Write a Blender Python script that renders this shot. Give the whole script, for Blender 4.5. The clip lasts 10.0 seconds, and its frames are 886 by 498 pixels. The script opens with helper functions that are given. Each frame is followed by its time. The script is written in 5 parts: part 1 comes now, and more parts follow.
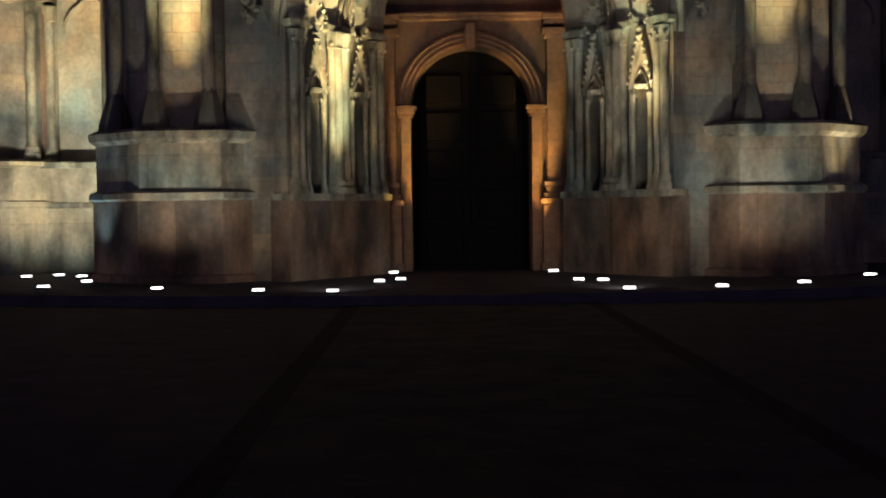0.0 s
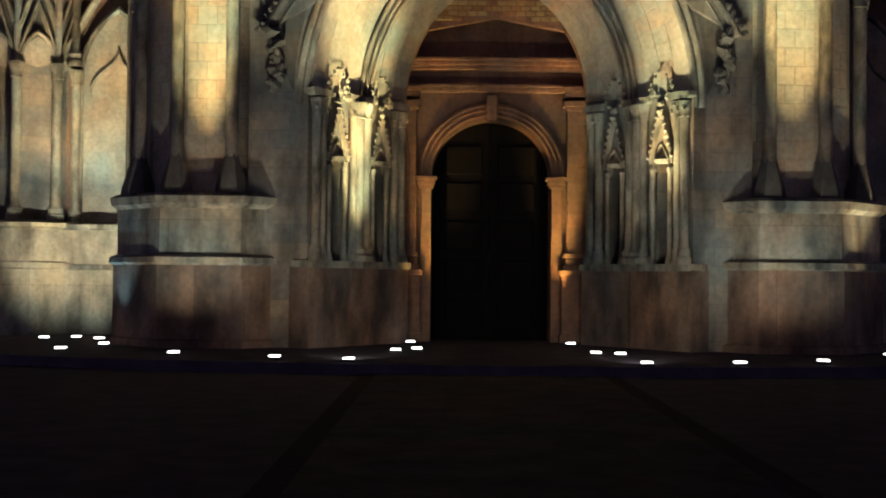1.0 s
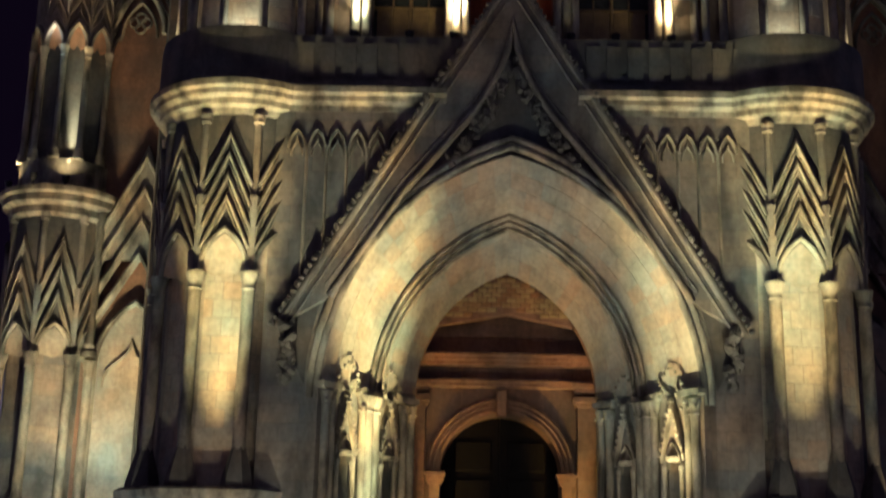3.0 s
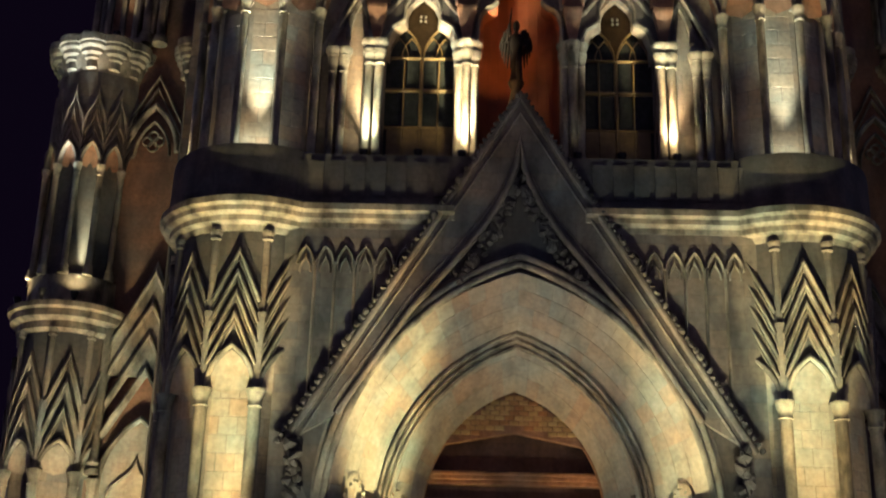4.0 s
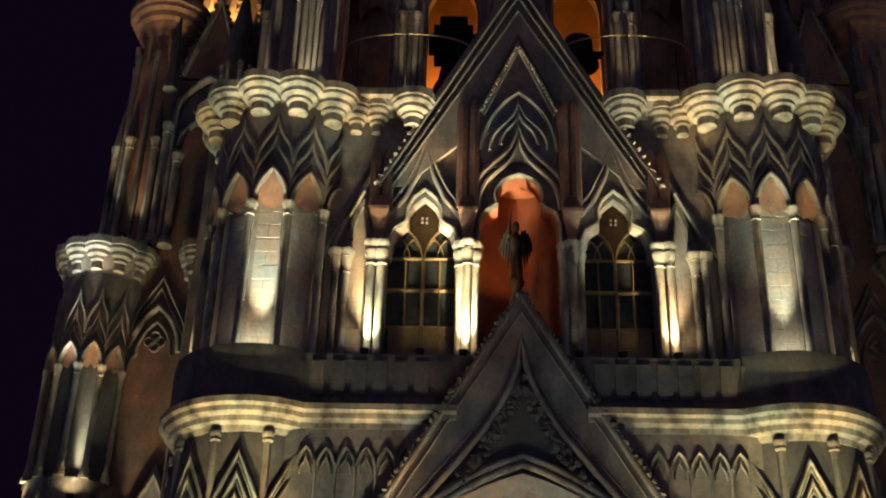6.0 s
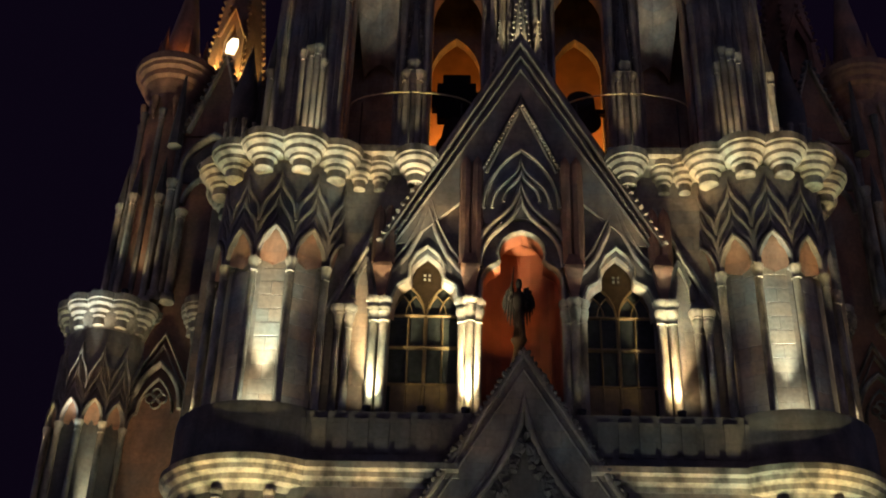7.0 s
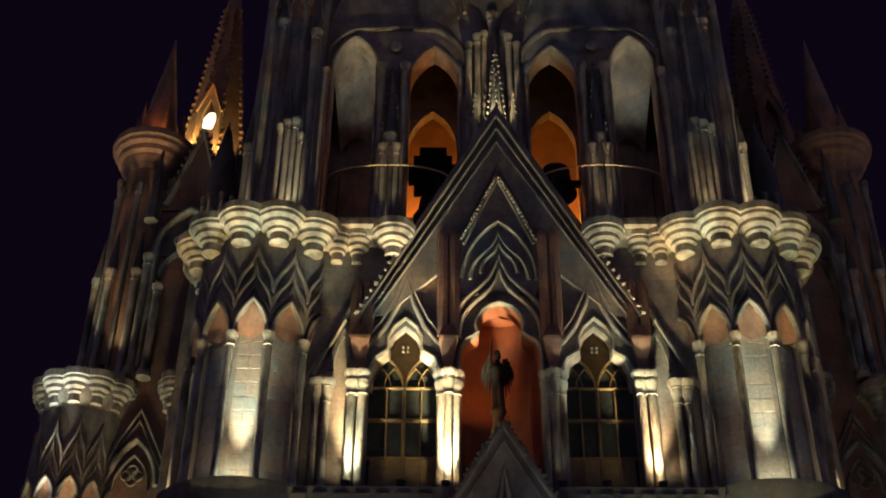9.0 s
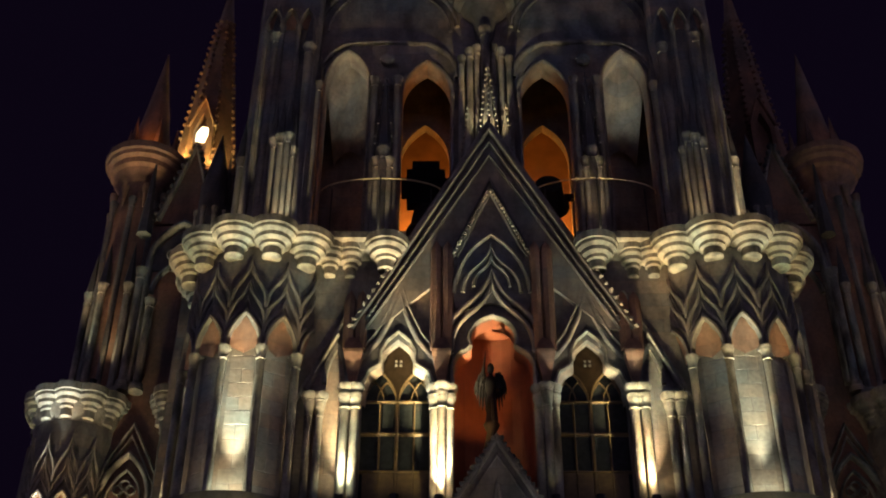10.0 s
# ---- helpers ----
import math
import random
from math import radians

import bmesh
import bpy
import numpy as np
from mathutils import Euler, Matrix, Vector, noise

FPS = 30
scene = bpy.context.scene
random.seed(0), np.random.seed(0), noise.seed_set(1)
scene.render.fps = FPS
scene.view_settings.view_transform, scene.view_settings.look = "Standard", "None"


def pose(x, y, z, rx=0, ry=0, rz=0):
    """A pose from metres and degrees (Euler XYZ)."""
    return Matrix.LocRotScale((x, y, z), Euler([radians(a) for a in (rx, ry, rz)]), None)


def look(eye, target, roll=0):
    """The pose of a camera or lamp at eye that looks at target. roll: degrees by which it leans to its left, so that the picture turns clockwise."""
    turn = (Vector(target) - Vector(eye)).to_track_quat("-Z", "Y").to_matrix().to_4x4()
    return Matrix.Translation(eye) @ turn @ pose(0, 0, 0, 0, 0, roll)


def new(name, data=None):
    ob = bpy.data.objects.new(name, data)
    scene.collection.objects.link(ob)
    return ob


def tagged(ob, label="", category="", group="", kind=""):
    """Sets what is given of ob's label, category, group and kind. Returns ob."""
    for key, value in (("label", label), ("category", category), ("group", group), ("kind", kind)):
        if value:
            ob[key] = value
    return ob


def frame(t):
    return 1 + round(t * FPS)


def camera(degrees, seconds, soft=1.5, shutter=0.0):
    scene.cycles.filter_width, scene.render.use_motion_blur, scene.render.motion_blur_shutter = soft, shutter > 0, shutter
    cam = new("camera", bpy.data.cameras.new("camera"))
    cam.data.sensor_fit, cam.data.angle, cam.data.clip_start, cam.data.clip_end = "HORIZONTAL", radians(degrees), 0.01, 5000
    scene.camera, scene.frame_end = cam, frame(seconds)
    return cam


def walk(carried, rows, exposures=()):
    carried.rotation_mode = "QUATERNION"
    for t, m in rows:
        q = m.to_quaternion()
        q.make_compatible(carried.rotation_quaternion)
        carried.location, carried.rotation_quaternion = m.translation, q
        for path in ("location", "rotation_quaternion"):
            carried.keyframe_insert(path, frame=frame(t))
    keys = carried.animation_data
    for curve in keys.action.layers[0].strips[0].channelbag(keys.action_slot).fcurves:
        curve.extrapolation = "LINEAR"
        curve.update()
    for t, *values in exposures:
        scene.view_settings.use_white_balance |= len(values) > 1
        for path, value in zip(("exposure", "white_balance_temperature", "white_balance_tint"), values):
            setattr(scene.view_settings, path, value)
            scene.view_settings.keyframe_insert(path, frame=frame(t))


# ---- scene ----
cam = camera(39.06, 10.0, soft=2.0, shutter=0.5)
PATH = [
    (0, pose(-1.06, -28, 1.75, 88.18, 0.71, -0.46)),
    (0.5, pose(-1.06, -28, 1.75, 89.44, -0.26, -1.16)),
    (1, pose(-1.06, -28, 1.75, 91.39, -0.57, 0.37)),
    (1.4, pose(-1.06, -28, 1.75, 91.11, 0.43, 0.38)),
    (1.5, pose(-1.06, -28, 1.75, 91.38, 0.69, -0.07)),
    (2, pose(-1.06, -28, 1.75, 95.71, -0.49, 0.99)),
    (2.5, pose(-1.06, -28, 1.75, 100.29, -1.30, 0.55)),
    (3, pose(-1.06, -28, 1.75, 104.84, -1.27, 0.70)),
    (4.5, pose(-1.06, -28, 1.75, 112.59, -1.78, 1.09)),
    (5, pose(-1.06, -28, 1.75, 115.61, -1.93, 1.15)),
    (5.5, pose(-1.06, -28, 1.75, 117.70, -1.77, 1.18)),
    (5.8, pose(-1.06, -28, 1.75, 118.74, -1.39, 1.17)),
    (6, pose(-1.06, -28, 1.75, 119.31, -1.41, 1.11)),
    (7.5, pose(-1.06, -28, 1.75, 122.42, -1.64, 1.16)),
    (8, pose(-1.06, -28, 1.75, 122.40, -1.18, 1.15)),
    (8.5, pose(-1.06, -28, 1.75, 124.12, -0.61, 0.79)),
    (9, pose(-1.06, -28, 1.75, 125.22, -0.54, 0.61)),
    (9.5, pose(-1.06, -28, 1.75, 125.55, -0.48, 0.52)),
    (9.8, pose(-1.06, -28, 1.75, 125.69, -0.28, 0.57)),
    (10, pose(-1.06, -28, 1.75, 125.84, -0.29, 0.39)),
]
walk(cam, PATH)

# ---------- world and exposure ----------
scene.view_settings.exposure = 0.0
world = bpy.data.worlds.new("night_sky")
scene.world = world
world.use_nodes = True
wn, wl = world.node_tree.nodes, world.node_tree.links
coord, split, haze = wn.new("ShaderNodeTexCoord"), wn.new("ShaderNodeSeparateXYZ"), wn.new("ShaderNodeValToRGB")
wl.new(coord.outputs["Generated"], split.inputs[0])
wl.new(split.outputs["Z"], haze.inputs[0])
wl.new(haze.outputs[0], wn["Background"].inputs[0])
# unseen town glow added as fill along the whole horizon, violet-black night sky above
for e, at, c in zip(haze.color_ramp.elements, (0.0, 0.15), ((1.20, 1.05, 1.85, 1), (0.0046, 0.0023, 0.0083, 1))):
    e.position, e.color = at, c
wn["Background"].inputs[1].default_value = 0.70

YELLOW = (1.0, 0.84, 0.42)
WARM, NEUTRAL, GREENISH = (1.0, 0.83, 0.50), (0.97, 0.93, 0.76), (0.92, 0.98, 0.80)
ORANGE, AMBER, TEAL = (1.0, 0.36, 0.06), (1.0, 0.62, 0.18), (0.50, 0.82, 1.0)


def spot(at, to, watts, colour, angle=70, blend=0.9, size=0.06, narrow=1.0):
    """A beam; narrow squeezes it sideways, as the slit reflector of a facade floodlight does."""
    data = bpy.data.lights.new("spot", "SPOT")
    data.energy, data.color, data.spot_size, data.spot_blend = watts, colour, radians(angle), blend
    data.shadow_soft_size = size
    ob = new("spot_lamp", data)
    ob.matrix_world = look(at, to) @ Matrix.Diagonal((narrow, 1, 1, 1))
    return ob


def glow(at, watts, colour, size=0.2):
    data = bpy.data.lights.new("point", "POINT")
    data.energy, data.color, data.shadow_soft_size = watts, colour, size
    ob = new("point_lamp", data)
    ob.location = at
    return ob


# ---------- materials ----------
def stone(name, base, second, scale=1.0, joints=(0.9, 0.42), joint_amount=0.5, stain=0.45, rough=0.9, bump=0.35, curved=0.0, axis=(0.0, 0.0)):
    """Weathered ashlar: blocks with mortar joints, block to block colour, stains, grain. curved: radius of a round wall about axis."""
    m = bpy.data.materials.new(name)
    m.use_nodes = True
    nt = m.node_tree
    n, l = nt.nodes, nt.links
    bsdf = n["Principled BSDF"]
    bsdf.inputs["Roughness"].default_value = rough
    geo = n.new("ShaderNodeNewGeometry")
    sep = n.new("ShaderNodeSeparateXYZ")
    l.new(geo.outputs["Position"], sep.inputs[0])
    # running coordinate along the wall
    run = n.new("ShaderNodeMath")
    if curved:
        dx, dy, at = n.new("ShaderNodeMath"), n.new("ShaderNodeMath"), n.new("ShaderNodeMath")
        ax = n.new("ShaderNodeMath")
        ax.operation = "ABSOLUTE"
        l.new(sep.outputs[0], ax.inputs[0])
        dx.operation = dy.operation = "SUBTRACT"
        l.new(ax.outputs[0], dx.inputs[0])
        l.new(sep.outputs[1], dy.inputs[0])
        dx.inputs[1].default_value, dy.inputs[1].default_value = axis
        at.operation = "ARCTAN2"
        l.new(dx.outputs[0], at.inputs[0])
        l.new(dy.outputs[0], at.inputs[1])
        run.operation = "MULTIPLY"
        l.new(at.outputs[0], run.inputs[0])
        run.inputs[1].default_value = curved
    else:
        run.operation = "ADD"
        l.new(sep.outputs[0], run.inputs[0])
        l.new(sep.outputs[1], run.inputs[1])
    comb = n.new("ShaderNodeCombineXYZ")
    l.new(run.outputs[0], comb.inputs[0])
    l.new(sep.outputs[2], comb.inputs[1])
    brick = n.new("ShaderNodeTexBrick")
    brick.inputs["Scale"].default_value = 1.0
    brick.inputs["Brick Width"].default_value = joints[0]
    brick.inputs["Row Height"].default_value = joints[1]
    brick.inputs["Mortar Size"].default_value = 0.008
    brick.inputs["Mortar Smooth"].default_value = 0.4
    brick.inputs["Color1"].default_value = (*base, 1)
    brick.inputs["Color2"].default_value = (*second, 1)
    brick.inputs["Mortar"].default_value = (*[c * (1 - joint_amount) for c in base], 1)
    l.new(comb.outputs[0], brick.inputs["Vector"])
    big = n.new("ShaderNodeTexNoise")
    big.inputs["Scale"].default_value, big.inputs["Detail"].default_value = 0.55 * scale, 6
    fine = n.new("ShaderNodeTexNoise")
    fine.inputs["Scale"].default_value, fine.inputs["Detail"].default_value = 9 * scale, 8
    stretch = n.new("ShaderNodeMapping")
    stretch.inputs["Scale"].default_value = (1.0, 1.0, 0.42)
    l.new(geo.outputs["Position"], stretch.inputs[0])
    streak = n.new("ShaderNodeTexNoise")
    streak.inputs["Scale"].default_value, streak.inputs["Detail"].default_value = 1.7 * scale, 7
    l.new(stretch.outputs[0], streak.inputs["Vector"])
    l.new(geo.outputs["Position"], big.inputs["Vector"])
    l.new(geo.outputs["Position"], fine.inputs["Vector"])
    ramp = n.new("ShaderNodeValToRGB")
    ramp.color_ramp.elements[0].position, ramp.color_ramp.elements[1].position = 0.34, 0.62
    lo = 1 - stain
    ramp.color_ramp.elements[0].color = (lo, lo, lo * 1.02, 1)
    ramp.color_ramp.elements[1].color = (1, 1, 1, 1)
    l.new(streak.outputs[0], ramp.inputs[0])
    tint = n.new("ShaderNodeValToRGB")
    tint.color_ramp.elements[0].position, tint.color_ramp.elements[1].position = 0.3, 0.7
    tint.color_ramp.elements[0].color = (0.56, 0.76, 0.88, 1)
    tint.color_ramp.elements[1].color = (1.17, 0.98, 0.79, 1)
    l.new(big.outputs[0], tint.inputs[0])
    grain = n.new("ShaderNodeValToRGB")
    grain.color_ramp.elements[0].position, grain.color_ramp.elements[1].position = 0.3, 0.7
    grain.color_ramp.elements[0].color = (0.78, 0.78, 0.78, 1)
    grain.color_ramp.elements[1].color = (1.08, 1.08, 1.08, 1)
    l.new(fine.outputs[0], grain.inputs[0])
    last = brick.outputs["Color"]
    for node in (ramp, tint, grain):
        mix = n.new("ShaderNodeMix")
        mix.data_type, mix.blend_type = "RGBA", "MULTIPLY"
        mix.inputs["Factor"].default_value = 1.0
        l.new(last, mix.inputs["A"])
        l.new(node.outputs["Color"], mix.inputs["B"])
        last = mix.outputs["Result"]
    l.new(last, bsdf.inputs["Base Color"])
    add = n.new("ShaderNodeMath")
    add.operation = "MULTIPLY_ADD"
    l.new(brick.outputs["Fac"], add.inputs[0])
    add.inputs[1].default_value = -0.6 if joint_amount else 0.0
    l.new(fine.outputs[0], add.inputs[2])
    bmp = n.new("ShaderNodeBump")
    bmp.inputs["Strength"].default_value, bmp.inputs["Distance"].default_value = bump, 0.03
    l.new(add.outputs[0], bmp.inputs["Height"])
    l.new(bmp.outputs[0], bsdf.inputs["Normal"])
    return m


def block_stone(name, ramp, rough=0.9):
    """Single blocks that differ in colour from one to the next, with grain and stains."""
    m = stone(name, (0.5, 0.5, 0.5), (0.5, 0.5, 0.5), joint_amount=0.0, stain=0.35)
    n, l = m.node_tree.nodes, m.node_tree.links
    info = n.new("ShaderNodeObjectInfo")
    r = n.new("ShaderNodeValToRGB")
    while len(r.color_ramp.elements) < len(ramp):
        r.color_ramp.elements.new(0.5)
    for i, c in enumerate(ramp):
        r.color_ramp.elements[i].position = i / (len(ramp) - 1)
        r.color_ramp.elements[i].color = (*[2 * x for x in c], 1)
    l.new(info.outputs["Random"], r.inputs[0])
    bsdf = n["Principled BSDF"]
    old = bsdf.inputs["Base Color"].links[0].from_socket
    mix = n.new("ShaderNodeMix")
    mix.data_type, mix.blend_type = "RGBA", "MULTIPLY"
    mix.inputs["Factor"].default_value = 1.0
    l.new(old, mix.inputs["A"])
    l.new(r.outputs["Color"], mix.inputs["B"])
    l.new(mix.outputs["Result"], bsdf.inputs["Base Color"])
    return m


def plain(name, base, rough=0.6, metal=0.0, emit=None, power=0.0, var=0.25, scale=6.0, shine=0.5):
    m = bpy.data.materials.new(name)
    m.use_nodes = True
    n, l = m.node_tree.nodes, m.node_tree.links
    b = n["Principled BSDF"]
    b.inputs["Roughness"].default_value, b.inputs["Metallic"].default_value = rough, metal
    b.inputs["Specular IOR Level"].default_value = shine
    if emit:
        b.inputs["Emission Color"].default_value, b.inputs["Emission Strength"].default_value = (*emit, 1), power
        b.inputs["Base Color"].default_value = (*base, 1)
        return m
    tex = n.new("ShaderNodeTexNoise")
    tex.inputs["Scale"].default_value, tex.inputs["Detail"].default_value = scale, 6
    co = n.new("ShaderNodeNewGeometry")
    l.new(co.outputs["Position"], tex.inputs["Vector"])
    r = n.new("ShaderNodeValToRGB")
    r.color_ramp.elements[0].position, r.color_ramp.elements[1].position = 0.3, 0.7
    r.color_ramp.elements[0].color = (*[c * (1 - var) for c in base], 1)
    r.color_ramp.elements[1].color = (*[min(1, c * (1 + var)) for c in base], 1)
    l.new(tex.outputs[0], r.inputs[0])
    l.new(r.outputs[0], b.inputs["Base Color"])
    bmp = n.new("ShaderNodeBump")
    bmp.inputs["Strength"].default_value, bmp.inputs["Distance"].default_value = 0.3, 0.02
    l.new(tex.outputs[0], bmp.inputs["Height"])
    l.new(bmp.outputs[0], b.inputs["Normal"])
    return m


CX, CY1, CY2 = 6.55, 1.4, 1.7   # axes of the round corner turrets, lower and upper stage
M_WALL = stone("grey_pink_ashlar", (0.28, 0.23, 0.18), (0.19, 0.178, 0.162), stain=0.6, joint_amount=0.35)
M_ROUND = stone("pink_grey_ashlar_round", (0.36, 0.30, 0.23), (0.30, 0.27, 0.23), joints=(0.62, 0.40), curved=1.9, axis=(CX, CY1), joint_amount=0.2, stain=0.5)
M_TRIM = stone("weathered_carved_stone", (0.36, 0.32, 0.25), (0.30, 0.27, 0.22), joints=(1.4, 3.0), joint_amount=0.12, stain=0.8, scale=1.4, bump=0.5)
# dark stone; shade of recesses and unlit parts is put into its tone
M_DARK = stone("dark_shade_stone", (0.125, 0.11, 0.095), (0.10, 0.094, 0.088), joints=(0.8, 0.4), joint_amount=0.3, stain=0.5)
M_PINK = stone("pink_cantera_stone", (0.36, 0.19, 0.115), (0.30, 0.17, 0.11), joints=(0.8, 0.38), joint_amount=0.25, stain=0.5)
M_BASE = stone("stained_brown_plinth_stone", (0.25, 0.155, 0.105), (0.185, 0.13, 0.105), joints=(1.15, 2.2), joint_amount=0.5, stain=0.7)
M_PED = stone("pale_stained_pedestal_stone", (0.38, 0.33, 0.25), (0.32, 0.29, 0.235), joints=(1.6, 1.5), joint_amount=0.4, stain=0.72)
M_SOFFIT = stone("pale_arch_ashlar", (0.40, 0.36, 0.285), (0.36, 0.29, 0.22), joints=(0.42, 0.30), joint_amount=0.15, stain=0.4)
M_RUST = stone("rust_red_stone", (0.25, 0.135, 0.085), (0.20, 0.115, 0.08), joints=(0.7, 0.35), joint_amount=0.2)
M_BLOCK = block_stone("mixed_ashlar_blocks", [(0.36, 0.33, 0.27), (0.42, 0.36, 0.28), (0.38, 0.35, 0.29), (0.43, 0.32, 0.23), (0.40, 0.36, 0.29)])
M_VOUSSOIR = block_stone("pale_voussoir_blocks", [(0.38, 0.345, 0.275), (0.42, 0.375, 0.30), (0.36, 0.33, 0.27), (0.42, 0.31, 0.225), (0.40, 0.36, 0.285)])
M_BRICK = block_stone("yellow_red_bricks", [(0.42, 0.20, 0.09), (0.52, 0.36, 0.16), (0.46, 0.28, 0.12), (0.56, 0.42, 0.20)])
# near-black wood; the shade of the deep doorway is put into its colour
M_DOOR = plain("near_black_wood", (0.007, 0.006, 0.006), 0.95, shine=0.1)
M_GROUND = plain("dark_paving", (0.064, 0.054, 0.078), 0.95, scale=2.0, shine=0.08)
M_PATH = stone("walkway_slabs", (0.076, 0.064, 0.084), (0.066, 0.058, 0.076), joints=(0.9, 0.9), joint_amount=0.4)
M_PATH.node_tree.nodes["Principled BSDF"].inputs["Specular IOR Level"].default_value = 0.08
M_BORDER = plain("black_border_stone", (0.030, 0.025, 0.033), 0.95, shine=0.05)
M_IRON = plain("black_iron", (0.015, 0.015, 0.016), 0.5, 0.6)
M_BRONZE = plain("dark_bronze", (0.016, 0.014, 0.012), 0.85, 0.0, shine=0.15)
M_WOOD = plain("ochre_painted_wood", (0.13, 0.085, 0.03), 0.6)
M_GLASS = plain("dark_window_glass", (0.030, 0.034, 0.030), 0.22)
M_LENS = plain("lit_lamp_lens", (0.9, 0.9, 0.9), 0.4, emit=(1.0, 0.97, 0.95), power=5.0)
M_LAMP = plain("glowing_lamp", (0.9, 0.85, 0.7), 0.4, emit=(1.0, 0.86, 0.55), power=4.0)
M_NICHE = plain("orange_red_plaster", (0.26, 0.078, 0.030), 0.9, scale=1.5)
M_BROWN = plain("dark_brown_wood", (0.034, 0.021, 0.010), 0.9, shine=0.1)
M_PLASTER = plain("ochre_plaster", (0.42, 0.24, 0.11), 0.9, scale=1.2)
M_BRASS = plain("dull_metal_rail", (0.42, 0.33, 0.16), 0.4, 0.6)


# ---------- building helpers ----------
def mesh_object(name, bm, material, parent=None, label="", smooth=False):
    me = bpy.data.meshes.new(name)
    bmesh.ops.recalc_face_normals(bm, faces=bm.faces)
    bm.to_mesh(me)
    bm.free()
    me.materials.append(material)
    if smooth:
        me.shade_smooth()
        me.set_sharp_from_angle(angle=radians(38))
    ob = new(name, me)
    if parent is not None:
        ob.parent = parent
    if label:
        ob["label"] = label
    return ob


def part(name, bm, material, parent, label="", smooth=True):
    return mesh_object(name, bm, material, parent, label, smooth)


def thing(name, label, category, group="", at=(0, 0, 0), kind=""):
    ob = new(name)
    ob.location = at
    ob.empty_display_size = 0.2
    return tagged(ob, label, category, group, kind)


def structure(name, bm, material, label, category, smooth=False):
    return tagged(mesh_object(name, bm, material, None, "", smooth), label, category, "", "structure")


class Flat:
    """u runs along x from x0, v is height, d comes out towards -y from the plane y; side turns it about z."""
    def __init__(self, y, x0=0.0, turn=0.0):
        self.y, self.x0, self.c, self.s = y, x0, math.cos(radians(turn)), math.sin(radians(turn))

    def at(self, u, v, d=0.0):
        return Vector((self.x0 + u * self.c + d * self.s, self.y + u * self.s - d * self.c, v))


class Round:
    """u is an arc length on a round wall of radius r about (cx, cy), 0 at the front, d comes out of it."""
    def __init__(self, cx, cy, r):
        self.cx, self.cy, self.r = cx, cy, r

    def at(self, u, v, d=0.0):
        a = u / self.r
        return Vector((self.cx + (self.r + d) * math.sin(a), self.cy - (self.r + d) * math.cos(a), v))


def sweep(bm, wall, line, width, depth, back=0.03, closed=False, soft=0.55):
    """A moulding of rounded section laid along a line of (u, v) on a wall."""
    pts = [Vector(p) for p in line]
    n = len(pts)
    rings = []
    for i, p in enumerate(pts):
        a = pts[i - 1] if (i or closed) else p
        b = pts[(i + 1) % n] if (i < n - 1 or closed) else p
        d1 = (p - a).normalized() if (p - a).length > 1e-6 else (b - p).normalized()
        d2 = (b - p).normalized() if (b - p).length > 1e-6 else d1
        t = (d1 + d2)
        t = t.normalized() if t.length > 1e-4 else d1
        side = Vector((-t.y, t.x))
        k = 1.0 / max(0.45, side.dot(Vector((-d1.y, d1.x))))
        h = width / 2 * k
        ring = []
        for f, d in ((-1, -back), (-1, depth * soft * 0.5), (-0.86, depth * 0.66), (-0.5, depth * 0.93), (0, depth), (0.5, depth * 0.93), (0.86, depth * 0.66), (1, depth * soft * 0.5), (1, -back)):
            q = p + side * (h * f)
            ring.append(bm.verts.new(wall.at(q.x, q.y, d)))
        rings.append(ring)
    m = len(rings[0])
    for i in range(n if closed else n - 1):
        r1, r2 = rings[i], rings[(i + 1) % n]
        for j in range(m - 1):
            bm.faces.new((r1[j], r1[j + 1], r2[j + 1], r2[j]))
    if not closed:
        bm.faces.new(rings[0])
        bm.faces.new(rings[-1][::-1])


def lathe(bm, profile, at, segments=16, start=0.0, end=360.0):
    """Turns a profile of (radius, height) about the upright axis at (x, y, z)."""
    full = end - start >= 359.9
    steps = segments if full else segments + 1
    rings = []
    for i in range(steps):
        a = radians(start + (end - start) * i / segments)
        rings.append([bm.verts.new((at[0] + r * math.cos(a), at[1] + r * math.sin(a), at[2] + z)) for r, z in profile])
    for i in range(segments):
        r1, r2 = rings[i], rings[(i + 1) % steps]
        for j in range(len(profile) - 1):
            try:
                bm.faces.new((r1[j], r2[j], r2[j + 1], r1[j + 1]))
            except ValueError:
                pass
    if full:
        for k in (0, -1):
            if profile[k][0] > 1e-4:
                bm.faces.new([r[k] for r in rings])


def block(bm, x0, x1, y0, y1, z0, z1, bevel=0.0):
    vs = [bm.verts.new(p) for p in ((x0, y0, z0), (x1, y0, z0), (x1, y1, z0), (x0, y1, z0), (x0, y0, z1), (x1, y0, z1), (x1, y1, z1), (x0, y1, z1))]
    fs = [bm.faces.new([vs[i] for i in f]) for f in ((0, 3, 2, 1), (4, 5, 6, 7), (0, 1, 5, 4), (1, 2, 6, 5), (2, 3, 7, 6), (3, 0, 4, 7))]
    if bevel:
        bmesh.ops.bevel(bm, geom=list({e for f in fs for e in f.edges}), offset=bevel, segments=1, affect="EDGES")


